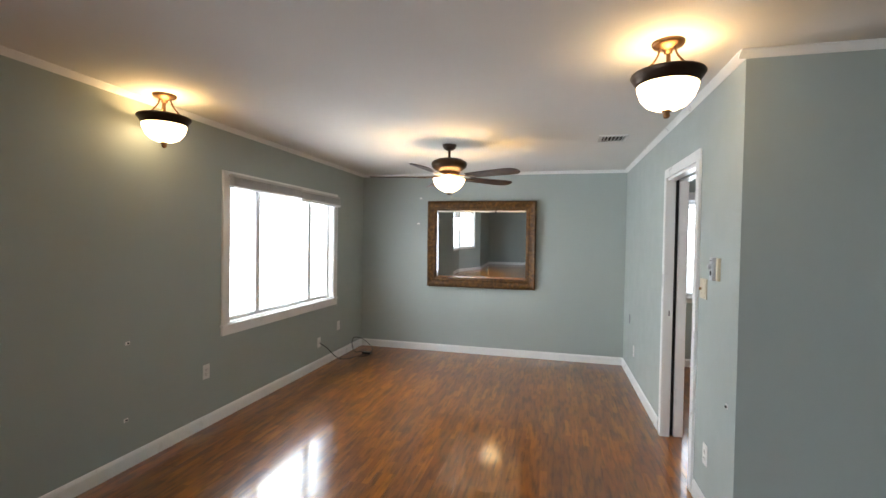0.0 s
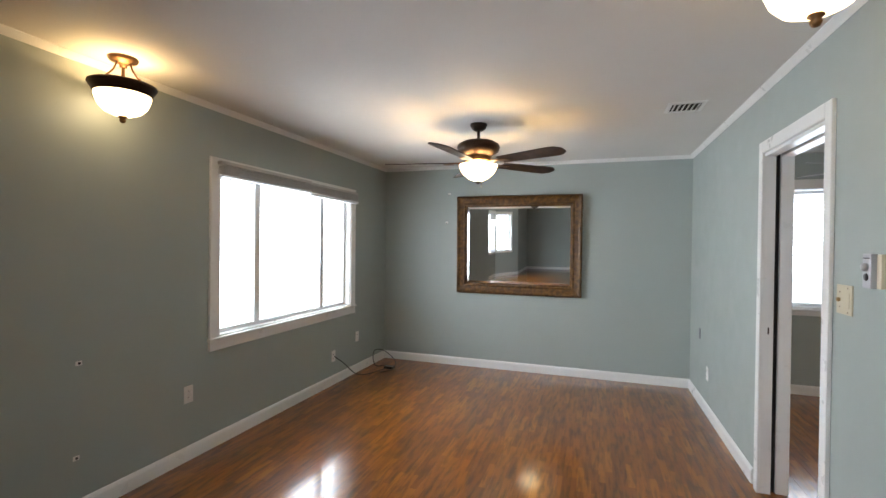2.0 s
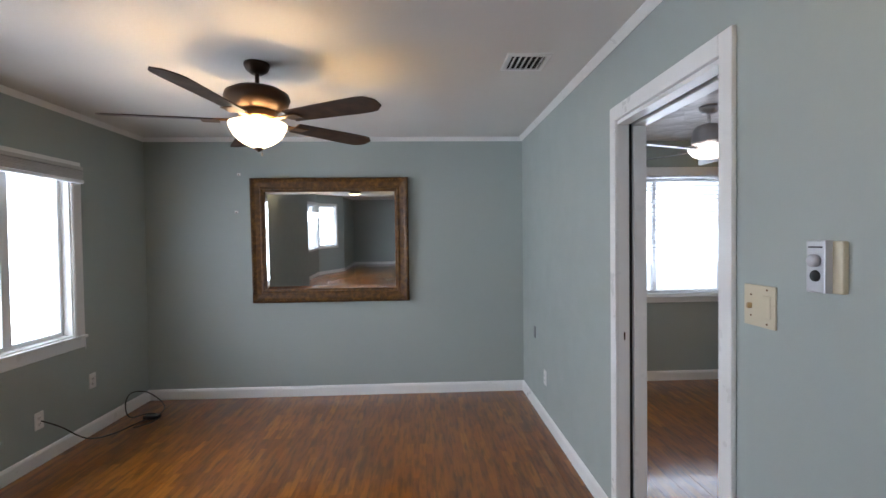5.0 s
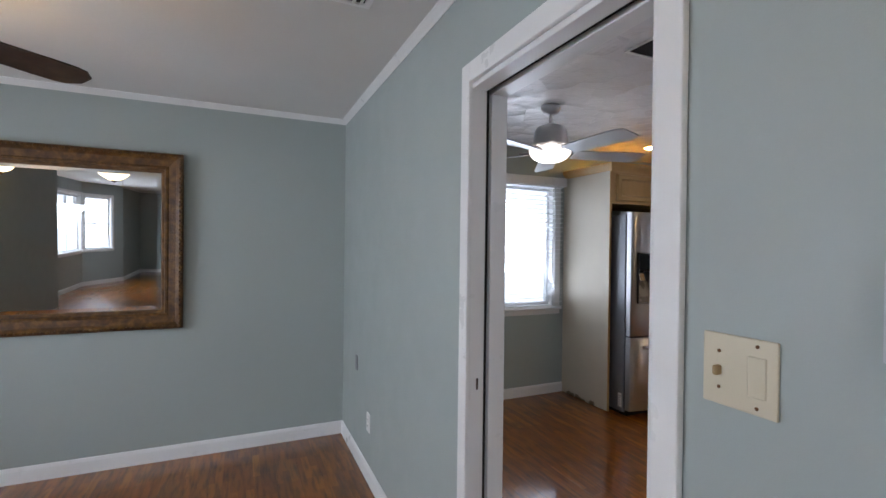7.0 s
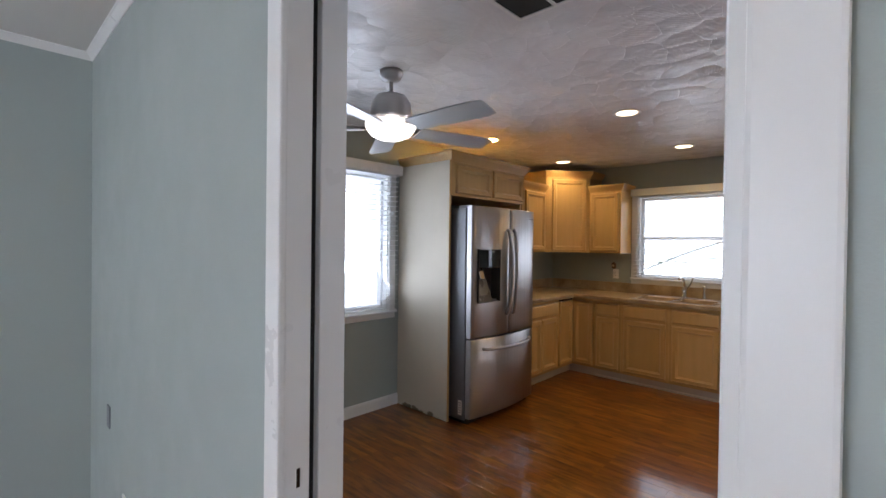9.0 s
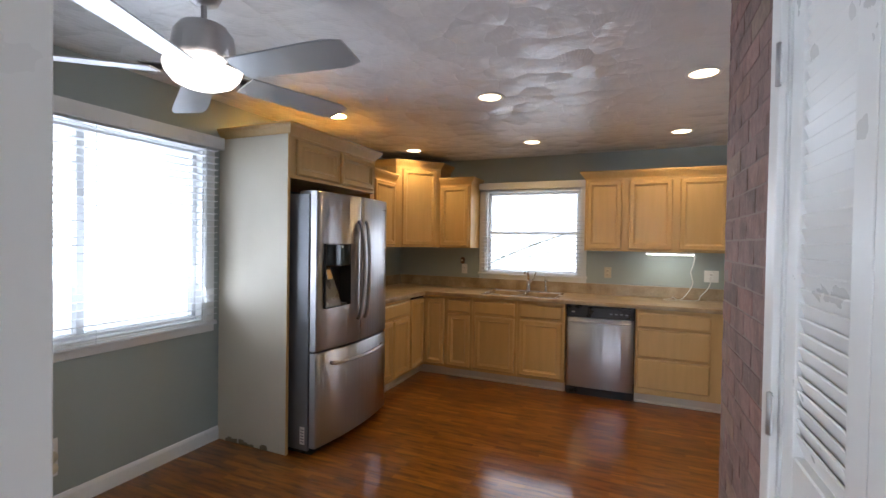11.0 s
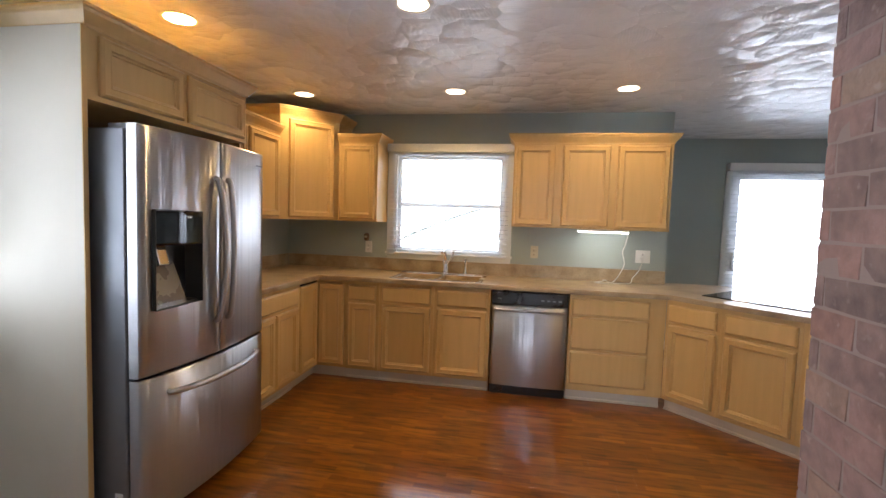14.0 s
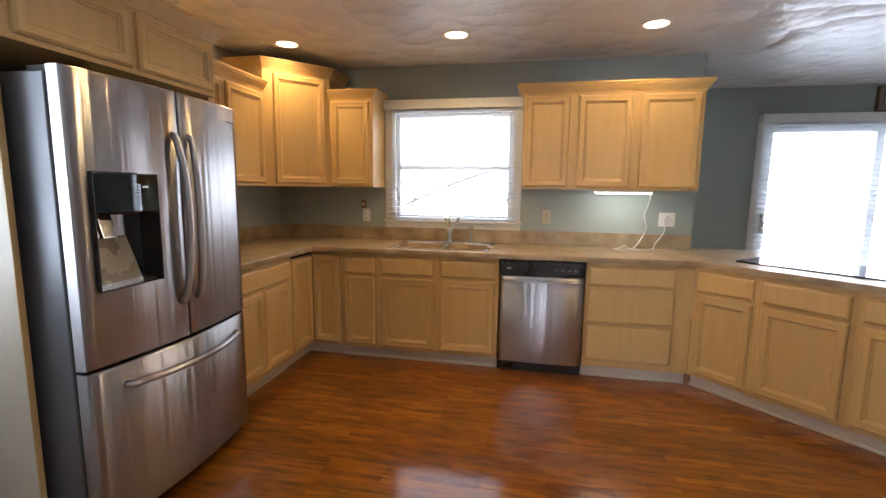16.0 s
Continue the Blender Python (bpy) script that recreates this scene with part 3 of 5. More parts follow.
def slat_blind(name, x, y, z, rz, w, drop, valance, label, pitch=0.044, out=-0.034, tilt=0.36):
    """A lowered blind: the valance's top at z, its inside facing the local -y."""
    bl = thing(name, x, y, z, label, "blind", rz)
    part("valance", box(-0.03, w + 0.03, out - 0.05, out - 0.035, -valance, 0, b=0.004, seg=2), TRIM, bl, "white valance board")
    for e in (-0.03, w + 0.018):
        part("valance_end", box(e, e + 0.012, out - 0.034, 0, -valance, 0, b=0.002), TRIM, bl)
    part("head_rail", box(0, w, out - 0.025, out + 0.025, -0.05, -0.005, b=0.003), BLIND, bl)
    data = slat_mesh(w, tilt)
    n = int((drop - valance) / pitch)
    for k in range(n):
        s = new("slat", data)
        s.parent = bl
        s.location = (0, out, -valance - 0.012 - k * pitch)
    part("bottom_rail", box(0, w, out - 0.026, out + 0.026, -drop - 0.012, -drop + 0.006, b=0.004), BLIND, bl)
    for f in (0.06, 0.5, 0.94):
        part("ladder_cord", tube([(w * f, out - 0.027, -valance), (w * f, out - 0.027, -drop)], 0.0016, 5), BLIND, bl)
    part("pull_cord", tube([(w * 0.93, out - 0.04, -valance), (w * 0.93, out - 0.042, -drop * 0.8)], 0.002, 5), BLIND, bl)
    part("tassel", lathe([(0, 0), (0.007, 0.004), (0.009, 0.02), (0.003, 0.035), (0, 0.036)], 8, (w * 0.93, out - 0.042, -drop * 0.8 - 0.034)), WHITEP, bl)
    return bl


slat_blind("window_blind", north_win[0] - 0.03, KN, 2.165, 0, 1.565, 1.30, 0.085, "white two-inch slatted blind lowered over the kitchen window", tilt=-0.08)
slat_blind("window_blind", KE, sink_win[1] + 0.04, 2.145, -90, 1.15, 1.05, 0.08, "white slatted blind lowered over the sink window", tilt=0.1)
slat_blind("door_blind", FAR, patio[1] + 0.03, 2.165, -90, 2.2, 2.05, 0.085, "white slatted blind with its valance over the patio door", 0.05, tilt=0.15)

gathered = thing("raised_blind", W, 3.42, 1.955, "grey-white blind gathered up over the living room window", "blind", 90)
for a, b, dz, tilt in ((0.0, 1.06, 0.0, 0.0), (1.04, 1.93, -0.012, -0.010)):
    part("head_rail", box(a, b, -0.075, -0.03, 0.066 + dz, 0.092 + dz, b=0.003), BLINDGREY, gathered)
    for k in range(7):
        wob = 0.004 * math.sin(k * 2.1 + a)
        part("slat", box(a + 0.01, b - 0.01, -0.082 + wob, -0.032 + wob, 0.0 + dz + k * 0.0088, 0.0052 + dz + k * 0.0088), BLINDGREY, gathered)
    part("bottom_rail", box(a + 0.006, b - 0.006, -0.084, -0.03, -0.020 + dz + tilt, -0.006 + dz, b=0.004), BLIND, gathered)
part("lift_cord", tube([(1.955, -0.03, 0.05), (1.958, -0.022, -0.4), (1.965, -0.018, -0.85), (1.985, -0.016, -1.28)], 0.0022, 5), BLIND, gathered, "hanging white cord")
part("wand", tube([(0.1, -0.05, 0.0), (0.1, -0.045, -0.62)], 0.004, 6), BLIND, gathered)

# ---- mirror ----
mir = thing("wall_mirror", -0.39, N - 0.004, 0.895, "large mirror in a wide worn gilded wooden frame", "mirror", rx=1.3)
mw, mh = 0.73, 1.165
part("frame_moulding", rings_panel(-mw, mw, 0, mh, [(0, 0), (0, -0.030), (0.006, -0.040), (0.022, -0.044), (0.034, -0.036), (0.044, -0.030), (0.085, -0.022), (0.092, -0.028), (0.104, -0.028), (0.110, -0.016), (0.126, -0.014), (0.130, -0.006)], False), GILT, mir, "gilded and worn carved frame")
bead = bmesh.new()
for k in range(48):
    u = -mw + 0.02 + k * (2 * mw - 0.04) / 47
    for zz in (0.014, mh - 0.014):
        rbox(bead, u - 0.010, u + 0.010, -0.052, -0.036, zz - 0.010, zz + 0.010, b=0.006)
for k in range(37):
    v = 0.02 + k * (mh - 0.04) / 36
    for xx in (-mw + 0.014, mw - 0.014):
        rbox(bead, xx - 0.010, xx + 0.010, -0.052, -0.036, v - 0.010, v + 0.010, b=0.006)
part("carved_edge", bead, GILT, mir)
part("bevel", rings_panel(-mw + 0.13, mw - 0.13, 0.13, mh - 0.13, [(0, -0.004), (0.022, -0.0065)], False), MIRROR, mir)
part("mirror_glass", box(-mw + 0.152, mw - 0.152, -0.0065, -0.003, 0.152, mh - 0.152), MIRROR, mir)
part("backing", box(-mw + 0.02, mw - 0.02, -0.003, 0.0, 0.02, mh - 0.02), BROWNP, mir)


# ---- ceiling lamps and fans ----
def ceiling_lamp(x, y):
    la = thing("ceiling_lamp", x, y, H, "lit alabaster bowl lamp with a dark bronze rim", "lamp", group="bowl lamps of the living room")
    part("canopy", lathe([(0.000, 0), (0.070, 0), (0.070, -0.008), (0.062, -0.020), (0.035, -0.030), (0.018, -0.036), (0.018, -0.05), (0.000, -0.05)]), ANTIQUE, la, "antique brass canopy")
    part("stem", lathe([(0.008, -0.04), (0.008, -0.30), (0.000, -0.30)], 10), ANTIQUE, la)
    for k in range(3):
        a = 2 * math.pi * k / 3 + 0.5
        c, s = math.cos(a), math.sin(a)
        part("arm", tube(arc([(0.035 * c, 0.035 * s, -0.03), (0.052 * c, 0.052 * s, -0.075), (0.098 * c, 0.098 * s, -0.13), (0.130 * c, 0.130 * s, -0.155)], 5), 0.005, 6), ANTIQUE, la)
    part("rim", lathe([(0.125, -0.150), (0.155, -0.142), (0.158, -0.150), (0.148, -0.166), (0.137, -0.180), (0.133, -0.196), (0.125, -0.196), (0.125, -0.150)], 40), BRONZE, la, "dark bronze rim")
    part("bowl", lathe([(0.130, -0.188), (0.127, -0.215), (0.112, -0.255), (0.085, -0.286), (0.049, -0.303), (0.020, -0.308), (0.000, -0.308)], 40), BOWL, la, "glowing alabaster glass bowl")
    part("finial", lathe([(0.000, -0.300), (0.020, -0.304), (0.022, -0.314), (0.012, -0.320), (0.016, -0.330), (0.010, -0.342), (0.000, -0.345)], 14), ANTIQUE, la)
    return la


lamp = ceiling_lamp(-1.91, 2.63)
copy_thing(lamp, pose(1.06, 2.45, H, 0, 0, 40))


def blade(r0, r1, w0, w1, z, pitch, thick=0.006, square=False):
    """One fan blade along +x with a rounded tip."""
    bm = bmesh.new()
    pts = []
    n = 14
    for k in range(n + 1):
        u = k / n
        half = (w0 + (w1 - w0) * min(1, u * 1.4)) / 2
        if square:
            half *= (1 - max(0, u - 0.9) * 2.2)
        elif u > 0.86:
            half *= math.sqrt(max(0.05, 1 - ((u - 0.86) / 0.145) ** 2 * 0.9))
        pts.append((r0 + (r1 - r0) * u, half))
    top, low = [], []
    for x, half in pts:
        top.append([bm.verts.new((x, s * half, z + s * half * pitch + thick)) for s in (-1, 1)])
        low.append([bm.verts.new((x, s * half, z + s * half * pitch)) for s in (-1, 1)])
    for i in range(n):
        bm.faces.new((top[i][0], top[i + 1][0], top[i + 1][1], top[i][1]))
        bm.faces.new((low[i][0], low[i][1], low[i + 1][1], low[i + 1][0]))
        for s in (0, 1):
            bm.faces.new((top[i][s], low[i][s], low[i + 1][s], top[i + 1][s]))
    for i in (0, n):
        bm.faces.new((top[i][0], top[i][1], low[i][1], low[i][0]))
    return bm


def turned(bm, deg):
    bmesh.ops.transform(bm, matrix=pose(0, 0, 0, 0, 0, deg), verts=bm.verts)
    return bm


fan = thing("ceiling_fan", -0.42, 4.42, H, "dark bronze ceiling fan with walnut blades and lit bowl", "ceiling fan")
part("canopy", lathe([(0, 0), (0.068, 0), (0.068, -0.012), (0.056, -0.038), (0.030, -0.056), (0, -0.056)]), BRONZE, fan)
part("downrod", lathe([(0.012, -0.05), (0.012, -0.15), (0.026, -0.155), (0.03, -0.17)], 12), BRONZE, fan)
part("motor", lathe([(0, -0.125), (0.06, -0.130), (0.125, -0.142), (0.165, -0.165), (0.172, -0.19), (0.160, -0.222), (0.12, -0.245), (0.10, -0.262), (0, -0.262)], 40), BRONZE, fan, "dark bronze motor housing")
part("light_kit", lathe([(0.08, -0.258), (0.105, -0.266), (0.092, -0.284), (0.10, -0.292), (0.085, -0.300), (0.03, -0.300)], 36), ANTIQUE, fan, "brass fitter ring")
part("glass_bowl", lathe([(0.150, -0.326), (0.152, -0.332), (0.146, -0.356), (0.124, -0.396), (0.088, -0.428), (0.054, -0.446), (0.03, -0.456), (0.0, -0.458)], 40), BOWL, fan, "glowing frosted glass bowl")
part("finial", lathe([(0, -0.452), (0.022, -0.456), (0.022, -0.466), (0.010, -0.474), (0, -0.482)], 14), BRONZE, fan)
for k in range(5):
    a = -26 + 72 * k
    br = turned(rbox(rbox(bmesh.new(), 0.09, 0.24, -0.016, 0.016, -0.314, -0.306, b=0.003), 0.20, 0.29, -0.042, 0.042, -0.318, -0.313, b=0.002), a)
    arm = part("blade_bracket", br, ANTIQUE, fan)
    part("blade", turned(blade(0.22, 0.765, 0.115, 0.148, -0.312, -0.20), a), WALNUT, arm, "dark walnut blade")
part("pull_chain", tube([(0.05, -0.09, -0.30), (0.05, -0.09, -0.50)], 0.0018, 5), ANTIQUE, fan)
part("chain_bob", lathe([(0, 0), (0.006, 0.004), (0.006, 0.016), (0, 0.02)], 8, (0.05, -0.09, -0.52)), IVORY, fan)

fan2 = thing("ceiling_fan", 2.63, 5.20, H, "brushed nickel ceiling fan with silver blades and lit bowl", "ceiling fan")
part("canopy", lathe([(0, 0), (0.065, 0), (0.066, -0.02), (0.052, -0.05), (0.026, -0.062), (0, -0.062)]), NICKEL, fan2)
part("downrod", lathe([(0.011, -0.05), (0.011, -0.15)], 12), NICKEL, fan2)
part("motor", lathe([(0, -0.125), (0.04, -0.128), (0.085, -0.145), (0.110, -0.18), (0.116, -0.225), (0.120, -0.262), (0.118, -0.292), (0, -0.292)], 40), NICKEL, fan2, "brushed nickel motor housing")
part("opal_bowl", lathe([(0.142, -0.296), (0.144, -0.304), (0.136, -0.332), (0.110, -0.364), (0.070, -0.382), (0.03, -0.389), (0.0, -0.389)], 40), BOWLW, fan2, "glowing opal glass bowl")
for k in range(5):
    a = -87 + 72 * k
    br = turned(rbox(bmesh.new(), 0.10, 0.22, -0.03, 0.03, -0.318, -0.310, b=0.003), a)
    arm = part("blade_bracket", br, NICKEL, fan2)
    part("blade", turned(blade(0.17, 0.675, 0.13, 0.155, -0.330, -0.20, 0.006, True), a), SILVER, arm, "silver grey blade")

# ---- recessed lights ----
first = None
for x, y, warm in ((4.30, 5.80, 1), (5.72, 5.83, 0), (4.28, 4.53, 0), (4.29, 3.27, 0), (5.72, 4.55, 0), (5.72, 3.26, 0)):
    spot = thing("recessed_light", x, y, H, "round recessed ceiling light with a white trim ring, lit", "light", group="recessed kitchen lights")
    part("trim_ring", lathe([(0.072, -0.001), (0.076, -0.006), (0.095, -0.005), (0.098, 0.0)], 32), WHITEP, spot)
    part("lens", lathe([(0.074, -0.003), (0.055, -0.006), (0.0, -0.008)], 28), CANWARM if warm else CAN, spot, "glowing lens")


# ---- vents ----
def vent(x, y, rz, w, d, n, label, dark_w):
    ve = thing("ceiling_vent", x, y, H, label, "vent", rz)
    part("vent_frame", rings_panel(-w / 2, w / 2, -d / 2, d / 2, [(0, 0), (0.006, -0.008), (0.028, -0.010), (0.03, -0.002)], False), TRIM, ve).rotation_euler = (radians(90), 0, 0)
    # dark sheet in place of the shade behind the louvres
    part("backing", box(-w / 2 + 0.02, w / 2 - 0.02, -d / 2 + 0.02, d / 2 - 0.02, -0.002, -0.001), DARK, ve)
    for k in range(n):
        u = -w / 2 + 0.03 + (k + 0.5) * (w - 0.06) / n
        bm = box(u - dark_w, u + dark_w, -d / 2 + 0.03, d / 2 - 0.03, -0.012, -0.0095)
        for v in bm.verts:
            v.co.z += 0.6 * (v.co.x - u)
        part("louvre", bm, TRIM, ve)
    return ve


vent(1.05, 4.37, 0, 0.24, 0.24, 6, "white stamped metal ceiling register with slanted louvres", 0.008)
rv = thing("return_vent", 2.52, 4.16, H, "white framed ceiling return grille with two dark openings", "vent")
part("vent_frame", rbox(rbox(rbox(rbox(rbox(bmesh.new(), -0.11, 0.11, -0.18, -0.165, -0.008, 0), -0.11, 0.11, 0.165, 0.18, -0.008, 0), -0.11, -0.095, -0.165, 0.165, -0.008, 0), 0.095, 0.11, -0.165, 0.165, -0.008, 0), -0.095, 0.095, -0.007, 0.007, -0.008, 0), TRIM, rv)
# the openings' shade is painted with dark sheets under the ceiling
for y0, y1 in ((-0.165, -0.007), (0.007, 0.165)):
    part("dark_mesh", box(-0.095, 0.095, y0, y1, -0.003, -0.001), DARK, rv, "dark grille opening")


# ---- garden behind the sink ----
setting("ground", box(KE + 0.15, KE + 1.3, 2.9, 7.0, -0.45, -0.35), paint("pale_gravel", (0.42, 0.40, 0.37), 0.9, 0.2, 60, 0.5), "pale gravel ground outside the kitchen", "ground")
BARK = paint("pale_bark", (0.50, 0.48, 0.46), 0.8, 0.2, 70, 0.5)
tree = thing("tree", KE + 0.8, 5.75, -0.35, "slim pale-barked garden tree outside the sink window", "tree")
trunk = bmesh.new()
for k in range(6):
    z0, z1 = 0.55 * k, 0.55 * (k + 1)
    lathe([(0.045 - 0.005 * k, z0), (0.040 - 0.005 * k, z1)], 10, (0.02 * math.sin(k), 0, 0), trunk)
part("trunk", trunk, BARK, tree)
for points, rad in (([(0, 0, 1.42), (-0.02, -0.32, 1.52), (0, -0.62, 1.66), (0.02, -0.95, 1.80), (0, -1.3, 1.92)], 0.012),
                    ([(0, -0.62, 1.66), (0.0, -0.78, 1.62), (0.0, -0.92, 1.64)], 0.007),
                    ([(0, -0.45, 1.58), (0.0, -0.60, 1.76), (0.0, -0.72, 1.84)], 0.007),
                    ([(0, -0.9, 1.78), (0.0, -1.02, 1.70), (0.0, -1.16, 1.69)], 0.006)):
    part("limb", tube(arc(points, 5), rad, 7), BARK, tree)
twig_rng = random.Random(3)
leaves = bmesh.new()
for k in range(90):
    u = twig_rng.uniform(0.2, 1.25)
    ctr = Vector((twig_rng.uniform(-0.06, 0.06), -u, 1.42 + 0.40 * u + twig_rng.gauss(0, 0.05)))
    a_, b_ = Vector((0, twig_rng.uniform(-1, 1), twig_rng.uniform(-1, 1))).normalized() * 0.026, Vector((twig_rng.uniform(-1, 1), twig_rng.uniform(-0.5, 0.5), 0.3)).normalized() * 0.010
    leaves.faces.new([leaves.verts.new(ctr + v) for v in (-a_, b_, a_, -b_)])
part("leaves", leaves, paint("pale_leaf", (0.16, 0.22, 0.10), 0.6, 0.2), tree, "sparse small leaves", "stuff")


# ---- plates on the walls ----
def outlet(x, y, z, rz, label, material, w=0.07, h=0.115, kind_="outlet", group="wall outlets"):
    """A plate whose face looks along the local -y."""
    o = thing("wall_outlet" if kind_ == "outlet" else "switch_plate" if kind_ == "switch" else "wall_plate", x, y, z, label, kind_, rz, group)
    part("plate", box(-w / 2, w / 2, -0.006, 0, -h / 2, h / 2, b=0.0025, seg=2), material, o)
    if kind_ == "outlet":
        for dz in (-0.02, 0.02):
            so = part("socket", lathe([(0, -0.0), (0.016, 0.0), (0.0165, 0.002), (0, 0.002)], 16), material, o)
            so.matrix_basis = pose(0, -0.006, dz, 90, 0, 0)
            for dx in (-0.006, 0.006):
                part("slot", box(dx - 0.001, dx + 0.001, -0.009, -0.0075, dz - 0.004, dz + 0.005), DARK, o)
    return o


outlet(W, 3.22, 0.445, 90, "ivory outlet plate low on the sage wall", WHITEP)
outlet(W, 4.99, 0.295, 90, "white cable outlet plate low on the sage wall", WHITEP)
outlet(W, 5.48, 0.41, 90, "white outlet plate near the corner", WHITEP)
outlet(E, 5.42, 0.36, -90, "white outlet plate low on the sage wall", WHITEP)
outlet(E, 3.03, 0.335, -90, "white outlet plate below the thermostat", WHITEP)
outlet(2.685, KN, 0.30, 0, "white outlet with round plug adapters under the kitchen window", WHITEP, 0.075, 0.2)
outlet(KE, 3.87, 1.155, -90, "ivory outlet plate above the backsplash", IVORY)
outlet(KE, 5.50, 1.135, -90, "white outlet plate beside the sink window", WHITEP)
big = outlet(KE, 2.91, 1.155, -90, "large white outlet plate above the backsplash", WHITEP, 0.125, 0.115)
grille = outlet(E, 5.74, 0.66, -90, "small grey wall jack plate", STEELSIDE, 0.055, 0.10, "plate", "")
sw = outlet(E, 3.136, 1.268, -90, "ivory double switch plate with one worn toggle", IVORY, 0.119, 0.119, "switch", "")
part("toggle", box(-0.036, -0.027, -0.018, -0.004, -0.010, 0.006, b=0.002), WORN, sw, "worn brown toggle")
part("rocker", box(0.016, 0.044, -0.0085, -0.005, -0.032, 0.032, b=0.0015), IVORY, sw)
for dx, dz in ((-0.031, 0.03), (-0.031, -0.03), (0.03, 0.048), (0.03, -0.048)):
    sc = part("screw", lathe([(0, 0), (0.003, 0), (0.003, 0.0012), (0, 0.0014)], 8), ANTIQUE, sw)
    sc.matrix_basis = pose(dx, -0.006, dz, 90, 0, 0)

th = thing("thermostat", E, 2.904, 1.394, "old silver thermostat with a round dial on ivory base", "thermostat", -90)
part("base_plate", box(-0.020, 0.034, -0.016, 0, -0.062, 0.060, b=0.004, seg=2), IVORY, th)
part("faceplate", box(-0.043, 0.009, -0.034, -0.012, -0.062, 0.062, b=0.003, seg=2), SILVER, th, "brushed silver faceplate")
dl = part("dial", lathe([(0, 0.0), (0.015, 0.0), (0.015, 0.010), (0.011, 0.014), (0, 0.015)], 20), SILVER, th, "round silver dial")
dl.matrix_basis = pose(-0.017, -0.034, 0.014, 90, 0, 0)
dk = part("gauge", lathe([(0, 0.0), (0.014, 0.0), (0.013, 0.003), (0, 0.003)], 20), BLACK, th, "dark round gauge")
dk.matrix_basis = pose(-0.017, -0.034, -0.022, 90, 0, 0)
part("writing_bar", box(-0.036, 0.002, -0.0352, -0.0338, 0.044, 0.048), BLACK, th)

for x, y, z, rz in ((W, 2.54, 0.82, 90), (W, 2.53, 0.32, 90), (E, 2.73, 0.715, -90)):
    an = thing("wall_anchor", x, y, z, "bare wall anchor in chipped paint", "anchor", rz)
    part("chip", box(-0.016, 0.016, -0.0025, 0, -0.012, 0.012, b=0.001), WHITEP, an)
    part("screw_head", box(-0.006, 0.006, -0.010, -0.002, -0.006, 0.006, b=0.002), BLACK, an)
for x, z in ((-1.235, 2.10), (-1.265, 1.75)):
    hk = thing("wall_hook", x, N, z, "small white picture hook on the sage wall", "hook")
    part("hook_plate", box(-0.016, 0.016, -0.008, 0, -0.012, 0.012, b=0.003), WHITEP, hk)
    part("hook_peg", box(-0.004, 0.004, -0.02, -0.006, -0.010, -0.002, b=0.0015), ANTIQUE, hk)

cord = thing("loose_cable", W + 0.05, 5.05, 0.0, "dark television cable lying coiled in the corner", "cable")
part("cable", tube(arc([(-0.045, -0.05, 0.29), (0.0, 0.06, 0.2), (0.06, 0.2, 0.06), (0.12, 0.36, 0.012), (0.2, 0.62, 0.01), (0.26, 0.8, 0.012), (0.2, 0.92, 0.05), (0.05, 0.95, 0.14), (-0.02, 0.84, 0.17), (0.02, 0.7, 0.12), (0.08, 0.66, 0.03), (0.16, 0.78, 0.012), (0.26, 0.74, 0.012), (0.30, 0.60, 0.012), (0.22, 0.48, 0.012)], 6), 0.005, 6), CORDM, cord)
part("cable_box", box(0.18, 0.30, 0.66, 0.72, 0.0, 0.03, b=0.005), BLACK, cord)


# ---- kitchen cabinets ----
def door_front(name, parent, x0, x1, z0, z1, y=0.0, flat=False):
    """A raised-panel front on the plane y that faces -y; flat: a drawer's slab."""
    if flat:
        lv = [(0, y), (0, y - 0.012), (0.003, y - 0.017), (0.010, y - 0.023), (0.014, y - 0.024)]
    else:
        lv = [(0, y), (0, y - 0.012), (0.003, y - 0.017), (0.011, y - 0.024), (0.015, y - 0.024), (0.017, y - 0.0215), (0.040, y - 0.0215), (0.043, y - 0.0235), (0.046, y - 0.0205), (0.050, y - 0.013), (0.056, y - 0.012), (0.060, y - 0.005), (0.066, y - 0.005)]
    return part(name, rings_panel(x0, x1, z0, z1, lv), MAPLE, parent)


def base_unit(x, y, rz, w, fronts, label, depth=0.58, toe=True, carcass=True):
    """A base cabinet: its front starts at x, y and runs along the local +x; fronts of (kind, x0, x1, z0, z1)."""
    c = thing("base_cabinet", x, y, 0, label, "cabinet", rz, "maple base cabinets")
    part("body", box(0.0005, w - 0.0005, 0, depth, 0.095, 0.872, b=0.001), MAPLE, c)
    part("toe_kick", box(0.0005, w - 0.0005, 0.055, 0.075, 0.0, 0.095), TOEK, c, "pale worn toe board")
    part("shoe_strip", box(0.0005, w - 0.0005, 0.040, 0.0548, 0.0, 0.020, b=0.004), TOEK, c)
    for kind, a, b, z0, z1 in fronts:
        door_front("drawer" if kind == "drawer" else "door", c, a, b, z0, z1, 0.0, kind == "drawer")
    return c


DZ = (0.708, 0.838)      # drawer fronts
RZ = (0.125, 0.682)      # doors
FX, FY = 5.845, 5.75     # faces of the two runs


def unit_pair(w, g=0.028):
    return [("drawer", g, w - g, *DZ), ("door", g, w - g, *RZ)]


